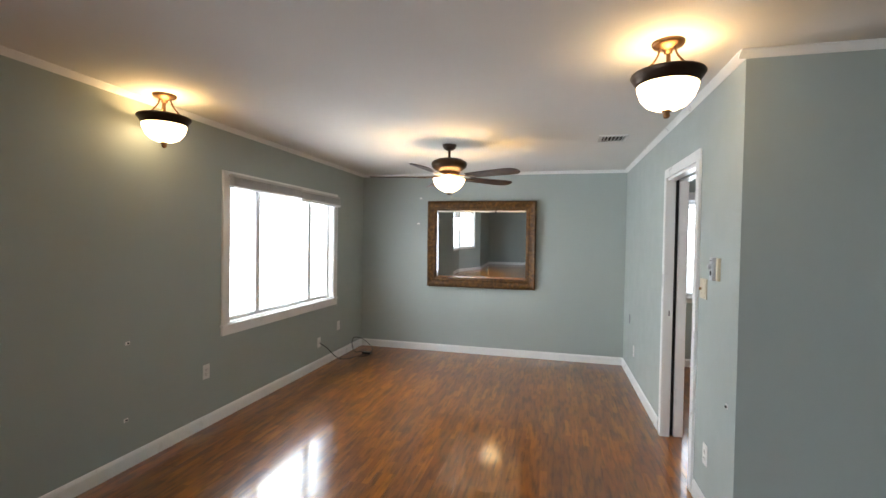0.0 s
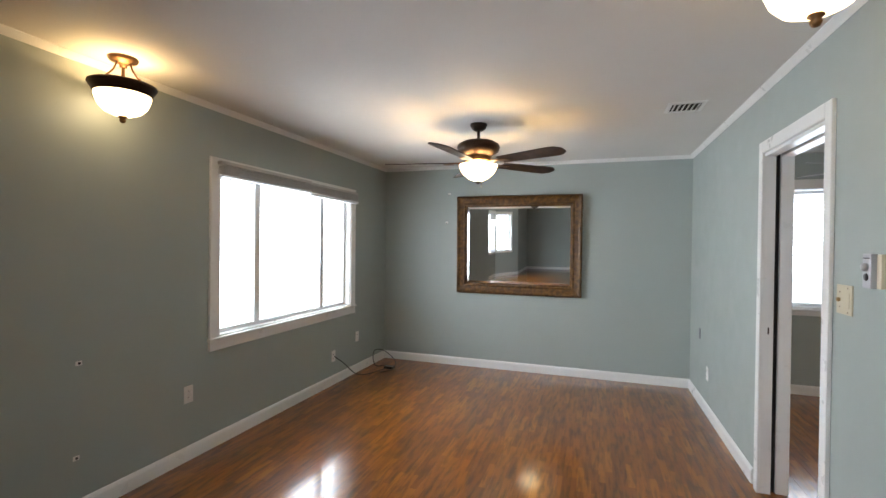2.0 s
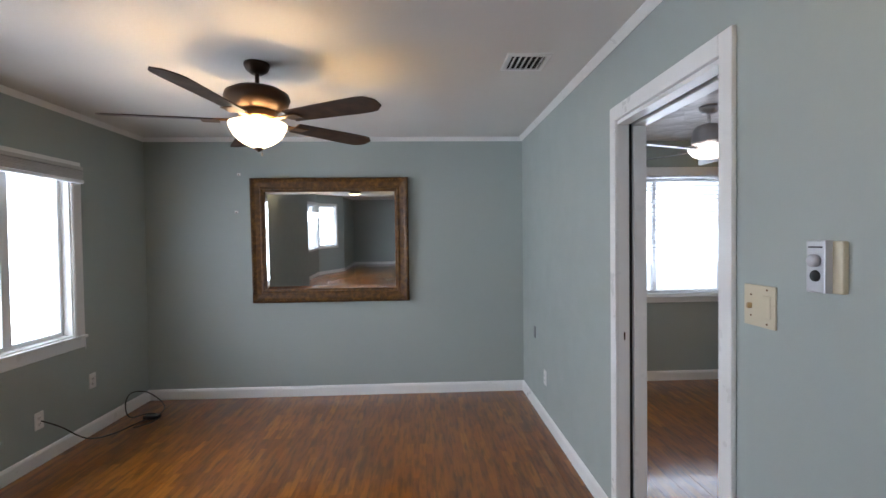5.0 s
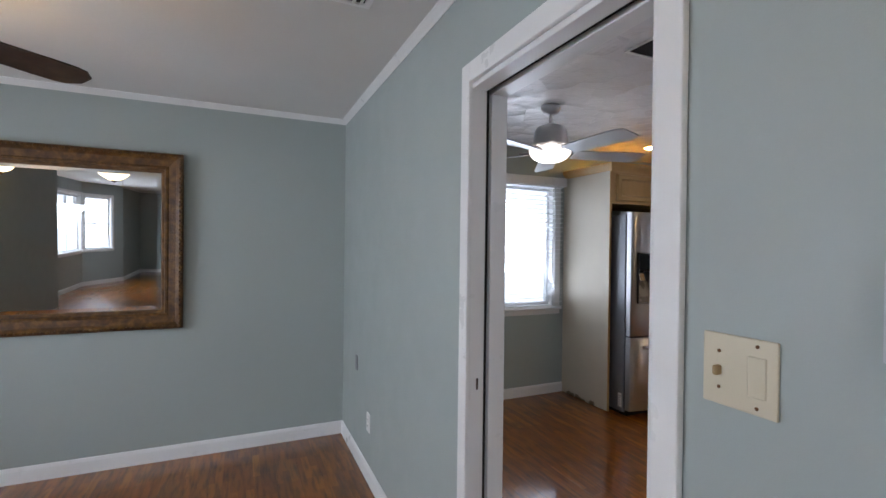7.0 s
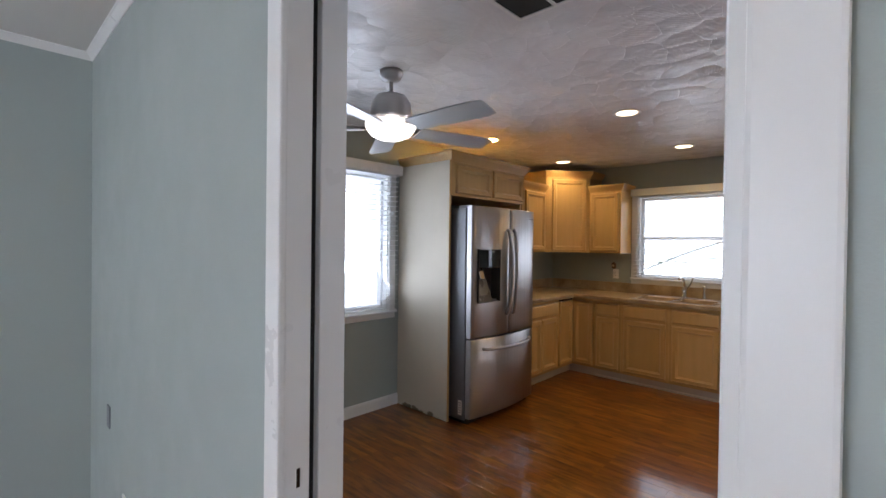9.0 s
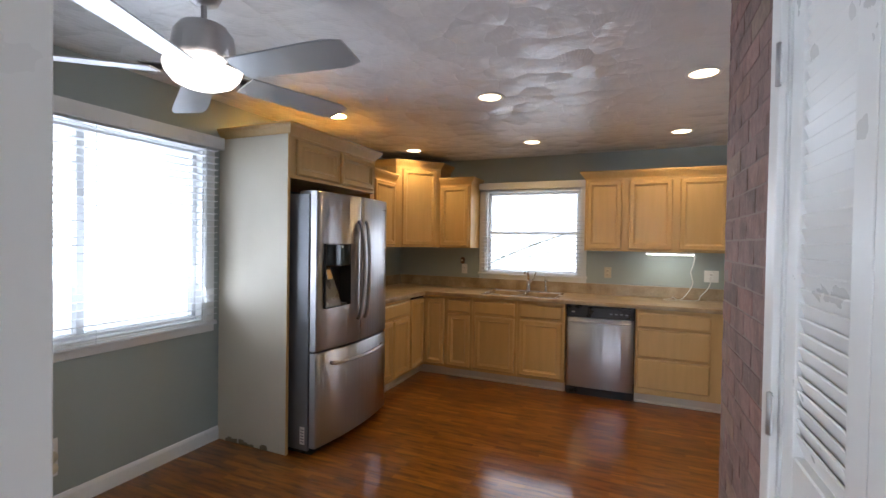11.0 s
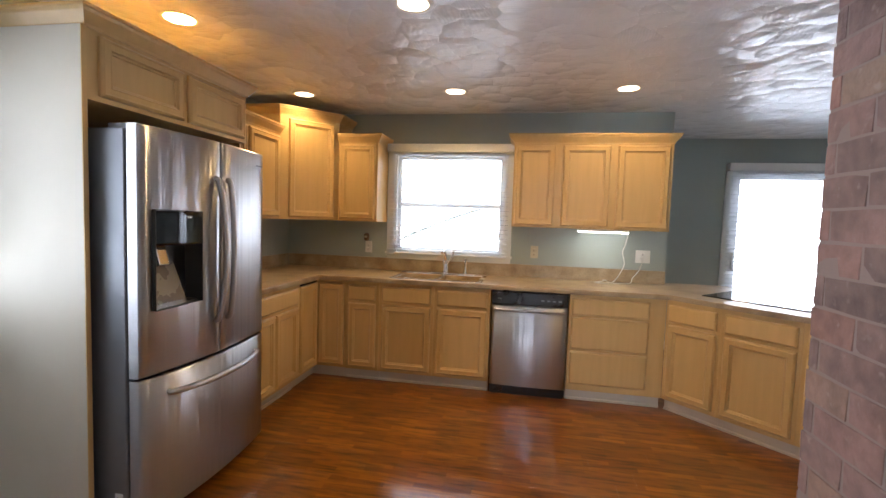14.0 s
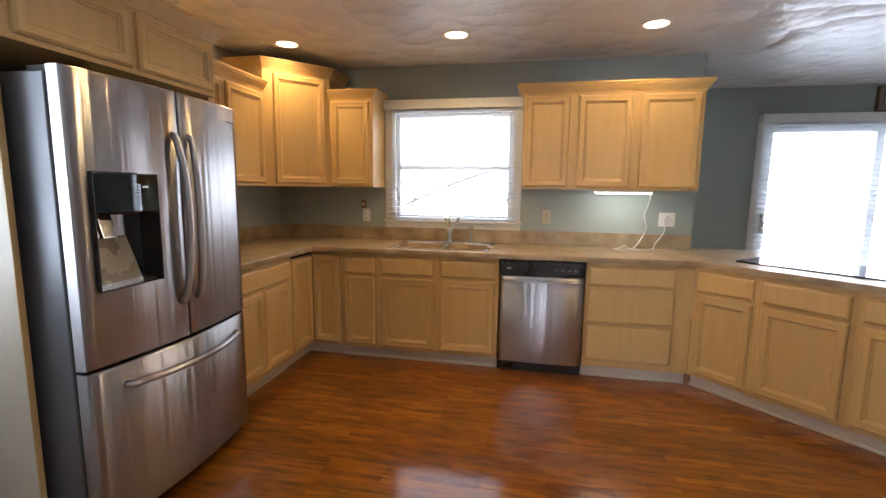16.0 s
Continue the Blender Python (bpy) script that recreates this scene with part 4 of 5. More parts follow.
# north run, from the fridge to the corner
base_unit(4.80, FY, 0, 0.70, [("drawer", 0.03, 0.68, *DZ), ("door", 0.03, 0.35, *RZ), ("door", 0.36, 0.68, *RZ)], "maple base cabinet with a drawer over two doors beside the fridge")
corner = thing("corner_cabinet", 5.50, FY, 0, "maple corner cabinet with a folding lazy-susan door", "cabinet")
part("body", rbox(rbox(bmesh.new(), 0.0005, 0.36, 0.0, 0.6, 0.095, 0.872), 0.36, 0.92, -0.27, 0.6, 0.095, 0.872), MAPLE, corner)
part("toe_kick", rbox(rbox(bmesh.new(), 0.0005, 0.41, 0.055, 0.075, 0, 0.095), 0.40, 0.42, -0.27, 0.055, 0, 0.095), TOEK, corner)
door_front("door", corner, 0.03, 0.325, 0.125, 0.842)
leaf2 = door_front("door", corner, 0.005, 0.235, 0.125, 0.842)
leaf2.matrix_basis = pose(FX - 5.50, -0.02, 0, 0, 0, -90)
# dark strip laid on the face, painting the shade under the worktop
part("painted_shadow", box(0.03, 0.344, -0.002, 0, 0.846, 0.862), DARK, corner)
# east run under the window
base_unit(FX, 5.480, -90, 0.305, unit_pair(0.305), "narrow maple base cabinet with a drawer over a door")
base_unit(FX, 5.175, -90, 0.482, unit_pair(0.482), "maple sink cabinet half with a false drawer over a door")
base_unit(FX, 4.693, -90, 0.475, unit_pair(0.475), "maple sink cabinet half with a false drawer over a door")
base_unit(FX, 3.590, -90, 0.724, [("drawer", 0.02, 0.60, *DZ), ("drawer", 0.02, 0.60, 0.435, 0.688), ("drawer", 0.02, 0.60, 0.15, 0.415)], "maple cabinet with three wide plain drawers")
# peninsula, at 45 degrees
DG = math.sqrt(0.5)
PX, PY = FX, 2.865


def diag(s, n=0.0):
    """A place on the peninsula: s along its front, n behind it."""
    return PX - s * DG + n * DG, PY - s * DG - n * DG


for s0, w in ((0.0, 0.395), (0.395, 0.47), (0.865, 0.47)):
    x, y = diag(s0)
    base_unit(x, y, -135, w, unit_pair(w, 0.026), "maple peninsula cabinet with a drawer over a door", 0.60)
x, y = diag(1.335)
pan_end = thing("end_panel", x, y, 0, "maple end panel closing the peninsula", "panel", -135)
part("panel", box(0.0, 0.018, 0.0, 0.9, 0.0, 0.872, b=0.001), MAPLE, pan_end)
x, y = diag(0.0, 0.62)
pen_back = thing("back_panel", x, y, 0, "plain maple back panel of the peninsula", "panel", -135)
part("panel", box(0.0, 1.335, 0.0, 0.016, 0.0, 0.872), MAPLE, pen_back)

# worktop in one piece
bm = bmesh.new()
ov = 0.04
front = [(4.80, FY - ov), (FX - ov, FY - ov), (FX - ov, PY - 0.01)]
e0, e1 = diag(1.36, -ov), diag(1.36, 1.02)
outline = front + [e0, e1, (KE + 0.15, KE + 0.15 - (e1[0] - e1[1])), (KE + 0.15, 2.71), (KE - 0.002, 2.71), (KE - 0.002, KN - 0.002), (4.80, KN - 0.002)]
HX0, HX1, HY0, HY1 = 5.872, 6.272, 4.325, 5.075    # cut for the sink
loops = []
for ring in (outline, [(HX0, HY0), (HX1, HY0), (HX1, HY1), (HX0, HY1)]):
    vs = [bm.verts.new((px, py, 0.876)) for px, py in ring]
    loops += [bm.edges.new((vs[k], vs[(k + 1) % len(vs)])) for k in range(len(vs))]
flat = [g for g in bmesh.ops.triangle_fill(bm, use_beauty=True, edges=loops)["geom"] if isinstance(g, bmesh.types.BMFace)]
top = bmesh.ops.extrude_face_region(bm, geom=flat)
bmesh.ops.translate(bm, vec=(0, 0, 0.038), verts=[v for v in top["geom"] if isinstance(v, bmesh.types.BMVert)])
bmesh.ops.recalc_face_normals(bm, faces=bm.faces)
rim = [e for e in bm.edges if all(v.co.z > 0.9 for v in e.verts) and e.calc_face_angle(0) > 1.0]
bmesh.ops.bevel(bm, geom=rim, offset=0.006, segments=2, affect="EDGES", profile=0.5)
worktop = solid("worktop", bm, TOP, "tan stone-patterned laminate worktop on the maple base cabinets", "worktop")
part("front_edge", box(4.80, FX - ov - 0.003, FY - ov - 0.003, FY - ov, 0.878, 0.907, b=0.001), TOP, worktop)
part("front_edge", box(FX - ov - 0.003, FX - ov, PY, FY - ov, 0.878, 0.907, b=0.001), TOP, worktop)
splash = thing("backsplash", KE, 4.5, 0.915, "tan laminate backsplash strip along the walls", "backsplash")
part("strip", box(-0.02, 0, -1.785, KN - 4.5 - 0.02, 0, 0.118, b=0.003), TOP, splash)
part("strip", box(4.80 - KE, -0.02, KN - 4.5 - 0.02, KN - 4.5, 0, 0.118, b=0.003), TOP, splash)


# wall cabinets
UC = [(0, 0), (0.006, 0), (0.010, 0.012), (0.024, 0.030), (0.040, 0.050), (0.044, 0.062), (0.050, 0.066), (0.050, 0.078), (0, 0.078)]


def wall_unit(x, y, rz, w, z0, z1, doors, label, depth=0.315, ends=(1, 1), group="maple wall cabinets"):
    c = thing("wall_cabinet", x, y, z0, label, "cabinet", rz, group)
    h = z1 - z0
    part("body", box(0, w, 0, depth, 0, h, b=0.001), MAPLE, c)
    for a, b in doors:
        door_front("door", c, a, b, 0.022, h - 0.022)
    path = [(0, 0), (w, 0)]
    if ends[0]:
        path.insert(0, (0, depth))
    if ends[1]:
        path.append((w, depth))
    cr = mitred(UC, path, h - 0.004)
    part("crown", cr, MAPLE, c, "stepped maple crown moulding")
    return c


wall_unit(6.15, 4.085, -90, 1.29, 1.39, 2.115, [(0.018, 0.35), (0.415, 0.80), (0.86, 1.265)], "maple wall cabinet with three raised-panel doors over the worktop")
wall_unit(6.15, 5.70, -90, 0.38, 1.39, 2.115, [(0.02, 0.355)], "maple wall cabinet with one door beside the sink window", ends=(0, 1))
wall_unit(4.80, 6.065, 0, 0.95, 1.39, 2.115, [(0.02, 0.46), (0.50, 0.93)], "maple wall cabinet with two doors beside the fridge", ends=(0, 0))
# taller corner unit with a slanted front
cc = thing("wall_cabinet", 5.75, 6.065, 1.39, "taller maple corner wall cabinet with a slanted door", "cabinet", 0, "maple wall cabinets")
dx, dy = 0.40, -0.365
cl, ca = math.hypot(dx, dy), math.degrees(math.atan2(dy, dx))
bm = bmesh.new()
vs = [bm.verts.new((px, py, 0)) for px, py in ((0, 0), (dx, dy), (0.714, dy), (0.714, 0.314), (0, 0.314))]
f = bm.faces.new(vs)
up = bmesh.ops.extrude_face_region(bm, geom=[f])
bmesh.ops.translate(bm, vec=(0, 0, 0.90), verts=[v for v in up["geom"] if isinstance(v, bmesh.types.BMVert)])
part("body", bm, MAPLE, cc)
dd = door_front("door", cc, 0.075, cl - 0.05, 0.022, 0.875)
dd.matrix_basis = pose(0, 0, 0, 0, 0, ca)
cr = mitred(UC, [(0, 0.314), (0, 0), (dx, dy), (0.714, dy)], 0.896)
part("crown", cr, MAPLE, cc, "stepped maple crown moulding")

# surround of the fridge
wall_unit(3.732, FY, 0, 1.068, 1.875, 2.165, [(0.055, 0.525), (0.560, 1.035)], "maple cabinet with two low doors over the fridge", 0.62, (1, 1), "")
tall = thing("tall_panel", 3.712, FY, 0, "tall cream laminate panel beside the fridge, stained at the foot", "panel")
part("panel", box(0, 0.020, 0, 0.628, 0.0, 2.165, b=0.001), PALE, tall)
part("front_edge", box(0.0, 0.022, -0.004, 0.0, 0.0, 2.165), MAPLE, tall)
side = thing("tall_panel", 4.778, FY + 0.03, 0, "tall maple panel between the fridge and the base cabinets", "panel")
part("panel", box(0, 0.02, 0, 0.595, 0.0, 1.873), MAPLE, side)
stain = bmesh.new()
for k in range(22):
    u = random.uniform(0.02, 0.6)
    rbox(stain, -0.002, 0.0, u, u + random.uniform(0.01, 0.05), 0.0, random.uniform(0.006, 0.035))
part("chipped_foot", stain, paint("water_stain", (0.30, 0.24, 0.16), 0.8, 0.3, 60, 0.4), tall, "chipped and water-stained foot", "stuff")

# ---- fridge ----
fr = thing("fridge", 3.768, 5.60, 0, "stainless steel french-door fridge with freezer drawer and dispenser", "fridge")
FWID = 0.908


def bulge(x):
    u = 2 * x / FWID - 1
    return -0.055 - 0.045 * (1 - u * u)


def curved_front(x0, x1, z0, z1, hole=None, n=14):
    """A door skin that bows with the fridge's front, with one opening."""
    bm = bmesh.new()
    xs = sorted({x0, x0 + 0.012, x1 - 0.012, x1, *(x0 + 0.012 + (x1 - x0 - 0.024) * k / n for k in range(n + 1)), *(hole[:2] if hole else ())})
    zs = sorted({z0, z0 + 0.010, z1 - 0.010, z1, *(hole[2:] if hole else ())})

    def depth(x, z):
        y = bulge(x)
        if x in (x0, x1) or z in (z0, z1):
            y += 0.010
        return y

    grid = {(x, z): bm.verts.new((x, depth(x, z), z)) for x in xs for z in zs}
    for a, b in zip(xs, xs[1:]):
        for c, d in zip(zs, zs[1:]):
            if hole and hole[0] <= a and b <= hole[1] and hole[2] <= c and d <= hole[3]:
                continue
            bm.faces.new((grid[a, c], grid[b, c], grid[b, d], grid[a, d])).smooth = True
    rim = [(x, z0) for x in xs] + [(x1, z) for z in zs[1:]] + [(x, z1) for x in reversed(xs[:-1])] + [(x0, z) for z in reversed(zs[1:-1])]
    back = [bm.verts.new((x, 0.0, z)) for x, z in rim]
    for k in range(len(rim)):
        j = (k + 1) % len(rim)
        bm.faces.new((grid[rim[k]], grid[rim[j]], back[j], back[k]))
    bm.faces.new(back)
    return bm


part("cabinet", box(0.0, FWID, 0.012, 0.72, 0.03, 1.765, b=0.004), STEELSIDE, fr, "grey painted fridge body")
for hx in (0.03, FWID - 0.11):
    part("hinge_cover", box(hx, hx + 0.08, 0.0, 0.12, 1.766, 1.792, b=0.006, seg=2), STEELSIDE, fr)
SPLIT, GAP = 0.700, 0.462
HOLE = (0.060, 0.325, 0.995, 1.43)
left = part("door", curved_front(0.002, GAP - 0.003, SPLIT + 0.006, 1.785, HOLE), STEEL, fr, "brushed steel door with a dispenser")
right = part("door", curved_front(GAP + 0.003, FWID - 0.002, SPLIT + 0.006, 1.785), STEEL, fr, "brushed steel door")
freezer = part("freezer_drawer", curved_front(0.002, FWID - 0.002, 0.055, SPLIT - 0.006), STEEL, fr, "brushed steel freezer drawer")
part("base_grille", box(0.02, FWID - 0.02, 0.0, 0.5, 0.0, 0.05), BLACK, fr)
a, b, c, d = HOLE
part("recess", rbox(rbox(rbox(rbox(rbox(bmesh.new(), a, b, 0.012, 0.016, c, d), a - 0.003, a, -0.085, 0.016, c, d), b, b + 0.003, -0.098, 0.016, c, d), a, b, -0.09, 0.016, c - 0.003, c), a, b, -0.09, 0.016, d, d + 0.003), RECESS, left, "dark grey dispenser recess")
cp = bmesh.new()
rows = [[cp.verts.new((a + (b - a) * k / 10, bulge(a + (b - a) * k / 10) - 0.004 - 0.010 * math.sin(math.pi * k / 10), z)) for k in range(11)] for z in (1.275, 1.285, 1.425)]
for r0, r1 in zip(rows, rows[1:]):
    for k in range(10):
        cp.faces.new((r0[k], r0[k + 1], r1[k + 1], r1[k])).smooth = True
lowrow = [cp.verts.new((v.co.x, -0.01, 1.275)) for v in rows[0]]
for k in range(10):
    cp.faces.new((rows[0][k], lowrow[k], lowrow[k + 1], rows[0][k + 1]))
part("control_panel", cp, BLACKGLASS, left, "glossy black control panel")
pd = box(-0.030, 0.030, -0.010, 0.010, -0.045, 0.045, b=0.006, seg=2)
bmesh.ops.transform(pd, matrix=pose(a + 0.062, -0.050, 1.228, -16, 0, 0), verts=pd.verts)
chute = bmesh.new()
ends = [[chute.verts.new((px, py, pz)) for py, pz in ((0.011, c + 0.001), (0.011, c + 0.19), (0.0, c + 0.19), (-0.070, c + 0.022), (-0.074, c + 0.001))] for px in (a + 0.002, b - 0.075)]
for k in range(5):
    chute.faces.new((ends[0][k], ends[0][(k + 1) % 5], ends[1][(k + 1) % 5], ends[1][k]))
chute.faces.new(ends[0])
chute.faces.new(list(reversed(ends[1])))
part("chute", chute, CHUTE, left, "sloped grey chute of the dispenser")
part("ice_paddle", pd, CHROME, left, "chrome ice paddle")
part("drip_tray", box(b - 0.074, b - 0.004, -0.075, 0.01, c, c + 0.014, b=0.003), RECESS, left)


def bar(points, r):
    return tube(arc(points, 8), r, 10)


for s, xx, owner in ((-1, GAP - 0.045, left), (1, GAP + 0.045, right)):
    y0 = bulge(xx)
    part("handle", bar([(xx, y0 + 0.004, 0.88), (xx, y0 - 0.022, 0.90), (xx - s * 0.010, y0 - 0.044, 1.05), (xx - s * 0.014, y0 - 0.052, 1.24), (xx - s * 0.010, y0 - 0.044, 1.43), (xx, y0 - 0.022, 1.575), (xx, y0 + 0.004, 1.595)], 0.0150), NICKEL, owner, "curved brushed steel handle")
part("handle", bar([(0.135, bulge(0.135) + 0.004, 0.612), (0.145, bulge(0.145) - 0.03, 0.612), (0.30, bulge(0.30) - 0.046, 0.606), (0.46, bulge(0.46) - 0.050, 0.604), (0.62, bulge(0.62) - 0.046, 0.606), (0.775, bulge(0.775) - 0.03, 0.612), (0.785, bulge(0.785) + 0.004, 0.612)], 0.0135), NICKEL, freezer, "long curved steel handle")
part("writing_bar", box(FWID - 0.105, FWID - 0.045, -0.0735, -0.066, 1.705, 1.711), STEELSIDE, right)
part("label_sticker", box(-0.0012, 0.0, 0.035, 0.075, 0.07, 0.19), WHITEP, fr, "white energy label")
for k in range(5):
    part("label_line", box(-0.0016, -0.0012, 0.042, 0.068, 0.085 + k * 0.02, 0.091 + k * 0.02), STEELSIDE, fr)

# ---- dishwasher ----
dw = thing("dishwasher", FX - 0.004, 4.212, 0, "stainless steel dishwasher with a black control strip and bar handle", "dishwasher", -90)
part("tub", box(0.004, 0.616, 0.02, 0.55, 0.02, 0.868), BLACK, dw)
panel = bmesh.new()
rows = [[panel.verts.new((0.008 + 0.604 * k / 16, -0.010 - e - 0.014 * math.sin(math.pi * k / 16) ** 0.8, z)) for k in range(17)] for z, e in ((0.088, 0.0), (0.094, 0.006), (0.746, 0.006), (0.752, 0.0))]
rows = [[panel.verts.new((v.co.x, 0.02, 0.088)) for v in rows[0]]] + rows + [[panel.verts.new((v.co.x, 0.02, 0.752)) for v in rows[3]]]
for r0, r1 in zip(rows, rows[1:]):
    for k in range(16):
        panel.faces.new((r0[k], r0[k + 1], r1[k + 1], r1[k])).smooth = True
for k in (0, 16):
    panel.faces.new([r[k] for r in rows])
part("door_panel", panel, STEEL, dw, "brushed steel door panel")
part("control_strip", box(0.008, 0.612, -0.024, 0.02, 0.758, 0.862, b=0.006, seg=2), BLACK, dw, "black control strip")
part("toe_panel", box(0.012, 0.608, 0.03, 0.06, 0.0, 0.084), BLACK, dw, "black toe panel")
part("handle", bar([(0.045, -0.018, 0.722), (0.05, -0.05, 0.722), (0.31, -0.056, 0.722), (0.57, -0.05, 0.722), (0.575, -0.018, 0.722)], 0.010), NICKEL, dw, "steel bar handle")
for k in range(4):
    part("button", box(0.40 + k * 0.045, 0.425 + k * 0.045, -0.0265, -0.023, 0.80, 0.812, b=0.001), STEELSIDE, dw)
part("dial", box(0.055, 0.085, -0.0265, -0.023, 0.80, 0.812, b=0.001), CHROME, dw)

# ---- sink and tap ----
sk = thing("sink", 6.10, 4.70, 0.914, "double-bowl stainless steel drop-in sink", "sink", -90)
part("rim", rings_panel(-0.40, 0.40, -0.25, 0.25, [(0, -0.001), (0.003, -0.006), (0.028, -0.006), (0.034, 0.0), (0.036, 0.004)], False), SINKSTEEL, sk).matrix_basis = pose(0, 0, 0, -90, 0, 0)
for x0, x1 in ((-0.366, -0.014), (0.014, 0.366)):
    bowl = bmesh.new()
    rings_panel(x0, x1, -0.165, 0.222, [(0, -0.005), (0.010, 0.002), (0.018, 0.03), (0.022, 0.14), (0.05, 0.172)], True, bowl)
    bo = part("bowl", bowl, SINKSTEEL, sk, "deep steel bowl")
    bo.matrix_basis = pose(0, 0, 0.001, -90, 0, 0)
part("divider", box(-0.012, 0.012, -0.2, 0.2, 0.0, 0.008, b=0.003), CHROME, sk)
tap = thing("kitchen_tap", 6.335, 4.69, 0.918, "chrome kitchen tap with a swept spout and side sprayer", "tap", -90)
part("deck_plate", box(-0.13, 0.13, -0.028, 0.028, 0, 0.012, b=0.006, seg=2), CHROME, tap)
part("spout", tube(arc([(0, 0, 0.01), (0, -0.003, 0.12), (0.0, -0.05, 0.20), (-0.0, -0.14, 0.235), (0, -0.20, 0.215)], 6), 0.014, 10), CHROME, tap)
part("lever", tube(arc([(0.02, 0.0, 0.10), (0.055, 0.01, 0.16), (0.075, 0.015, 0.225)], 5), 0.009, 8), CHROME, tap)
part("body", lathe([(0.028, 0.01), (0.026, 0.08), (0.022, 0.13), (0, 0.14)], 18), CHROME, tap)
part("sprayer", lathe([(0.02, 0.01), (0.014, 0.05), (0.012, 0.09), (0.019, 0.13), (0.017, 0.15), (0, 0.155)], 14, (0.19, 0.0, 0)), CHROME, tap)

# ---- cooktop ----
cx, cy = diag(0.62, 0.45)
ck = thing("cooktop", cx, cy, 0.9145, "black glass electric cooktop set into the peninsula", "cooktop", -135)
part("glass", box(-0.455, 0.455, -0.265, 0.265, 0, 0.008, b=0.003, seg=2), BLACKGLASS, ck)
for bx, by, br in ((-0.27, -0.1, 0.09), (-0.27, 0.13, 0.075), (0.0, 0.08, 0.11), (0.27, -0.09, 0.075), (0.27, 0.13, 0.09)):
    part("ring_mark", lathe([(br, 0.0081), (br, 0.0086), (br - 0.006, 0.0086), (br - 0.006, 0.0081)], 32, (bx, by, 0)), STEELSIDE, ck)

# ---- strip light and its cord ----
sl = thing("strip_light", 6.26, 3.51, 1.388, "lit white strip light under the wall cabinet", "light", -90)
part("housing", box(0, 0.425, -0.045, 0.045, -0.018, 0, b=0.003), WHITEP, sl)
part("tube", box(0.008, 0.417, -0.040, 0.03, -0.026, -0.018, b=0.003), TUBE, sl, "glowing tube")
part("power_cord", tube(arc([(0.425, 0.0, -0.01), (0.438, 0.09, -0.05), (0.432, 0.14, -0.13), (0.415, 0.15, -0.19), (0.425, 0.15, -0.25), (0.432, 0.14, -0.31), (0.39, 0.10, -0.39), (0.33, 0.05, -0.455), (0.25, -0.01, -0.464), (0.19, -0.02, -0.464), (0.17, 0.01, -0.462), (0.23, 0.03, -0.455), (0.26, 0.06, -0.445), (0.30, 0.02, -0.462), (0.38, 0.0, -0.464), (0.47, 0.04, -0.458), (0.50, 0.10, -0.42), (0.56, 0.15, -0.36), (0.59, 0.175, -0.29), (0.595, 0.19, -0.245)], 6), 0.0045, 6), WHITEP, sl, "white power cord looped on the worktop")
part("plug", box(0.58, 0.61, 0.165, 0.199, -0.26, -0.23, b=0.004), WHITEP, sl)
ph_ = thing("air_freshener", KE, 5.515, 1.235, "small brown plug-in air freshener over the outlet", "air freshener", -90)
part("shell", lathe([(0, -0.04), (0.022, -0.034), (0.028, -0.005), (0.026, 0.025), (0.012, 0.04), (0, 0.042)], 16, (0, -0.03, 0)), BROWNP, ph_)
part("nozzle", box(-0.012, 0.012, -0.064, -0.05, -0.008, 0.012, b=0.003), IVORY, ph_)
for k, dz in enumerate((0.02, -0.04)):
    pl = thing("plug_adapter", 2.685, KN - 0.009, 0.29 + dz, "round ivory plug adapter in the outlet", "plug")
    part("shell", lathe([(0, 0), (0.030, 0.0), (0.032, 0.012), (0.026, 0.026), (0, 0.028)], 18), IVORY, pl).matrix_basis = pose(0, 0, 0, 90, 0, 0)
ck_ = thing("wall_clock", FAR, 0.64, 2.295, "square wood-framed wall clock with a pale square dial", "clock", -90)
part("clock_frame", rings_panel(-0.125, 0.125, -0.118, 0.118, [(0, 0), (0, -0.034), (0.006, -0.038), (0.010, -0.038), (0.012, -0.034)], False), BROWNP, ck_, "dark brown outer edge")
part("inner_frame", rings_panel(-0.113, 0.113, -0.106, 0.106, [(0, -0.002), (0, -0.034), (0.034, -0.026), (0.036, -0.020)], False), DRIFT, ck_, "pinkish driftwood frame")
part("mat", box(-0.078, 0.078, -0.020, -0.004, -0.071, 0.071), STEELSIDE, ck_)
part("dial_face", box(-0.056, 0.056, -0.0235, -0.020, -0.048, 0.056, b=0.001), PALE, ck_, "pale square dial")
for length, deg in ((0.040, -20), (0.028, 160)):
    part("clock_needle", box(-0.002, 0.002, -0.0015, 0.0, 0.0, length), BLACK, ck_).matrix_basis = pose(0, -0.0237, 0.004, 0, deg, 0)

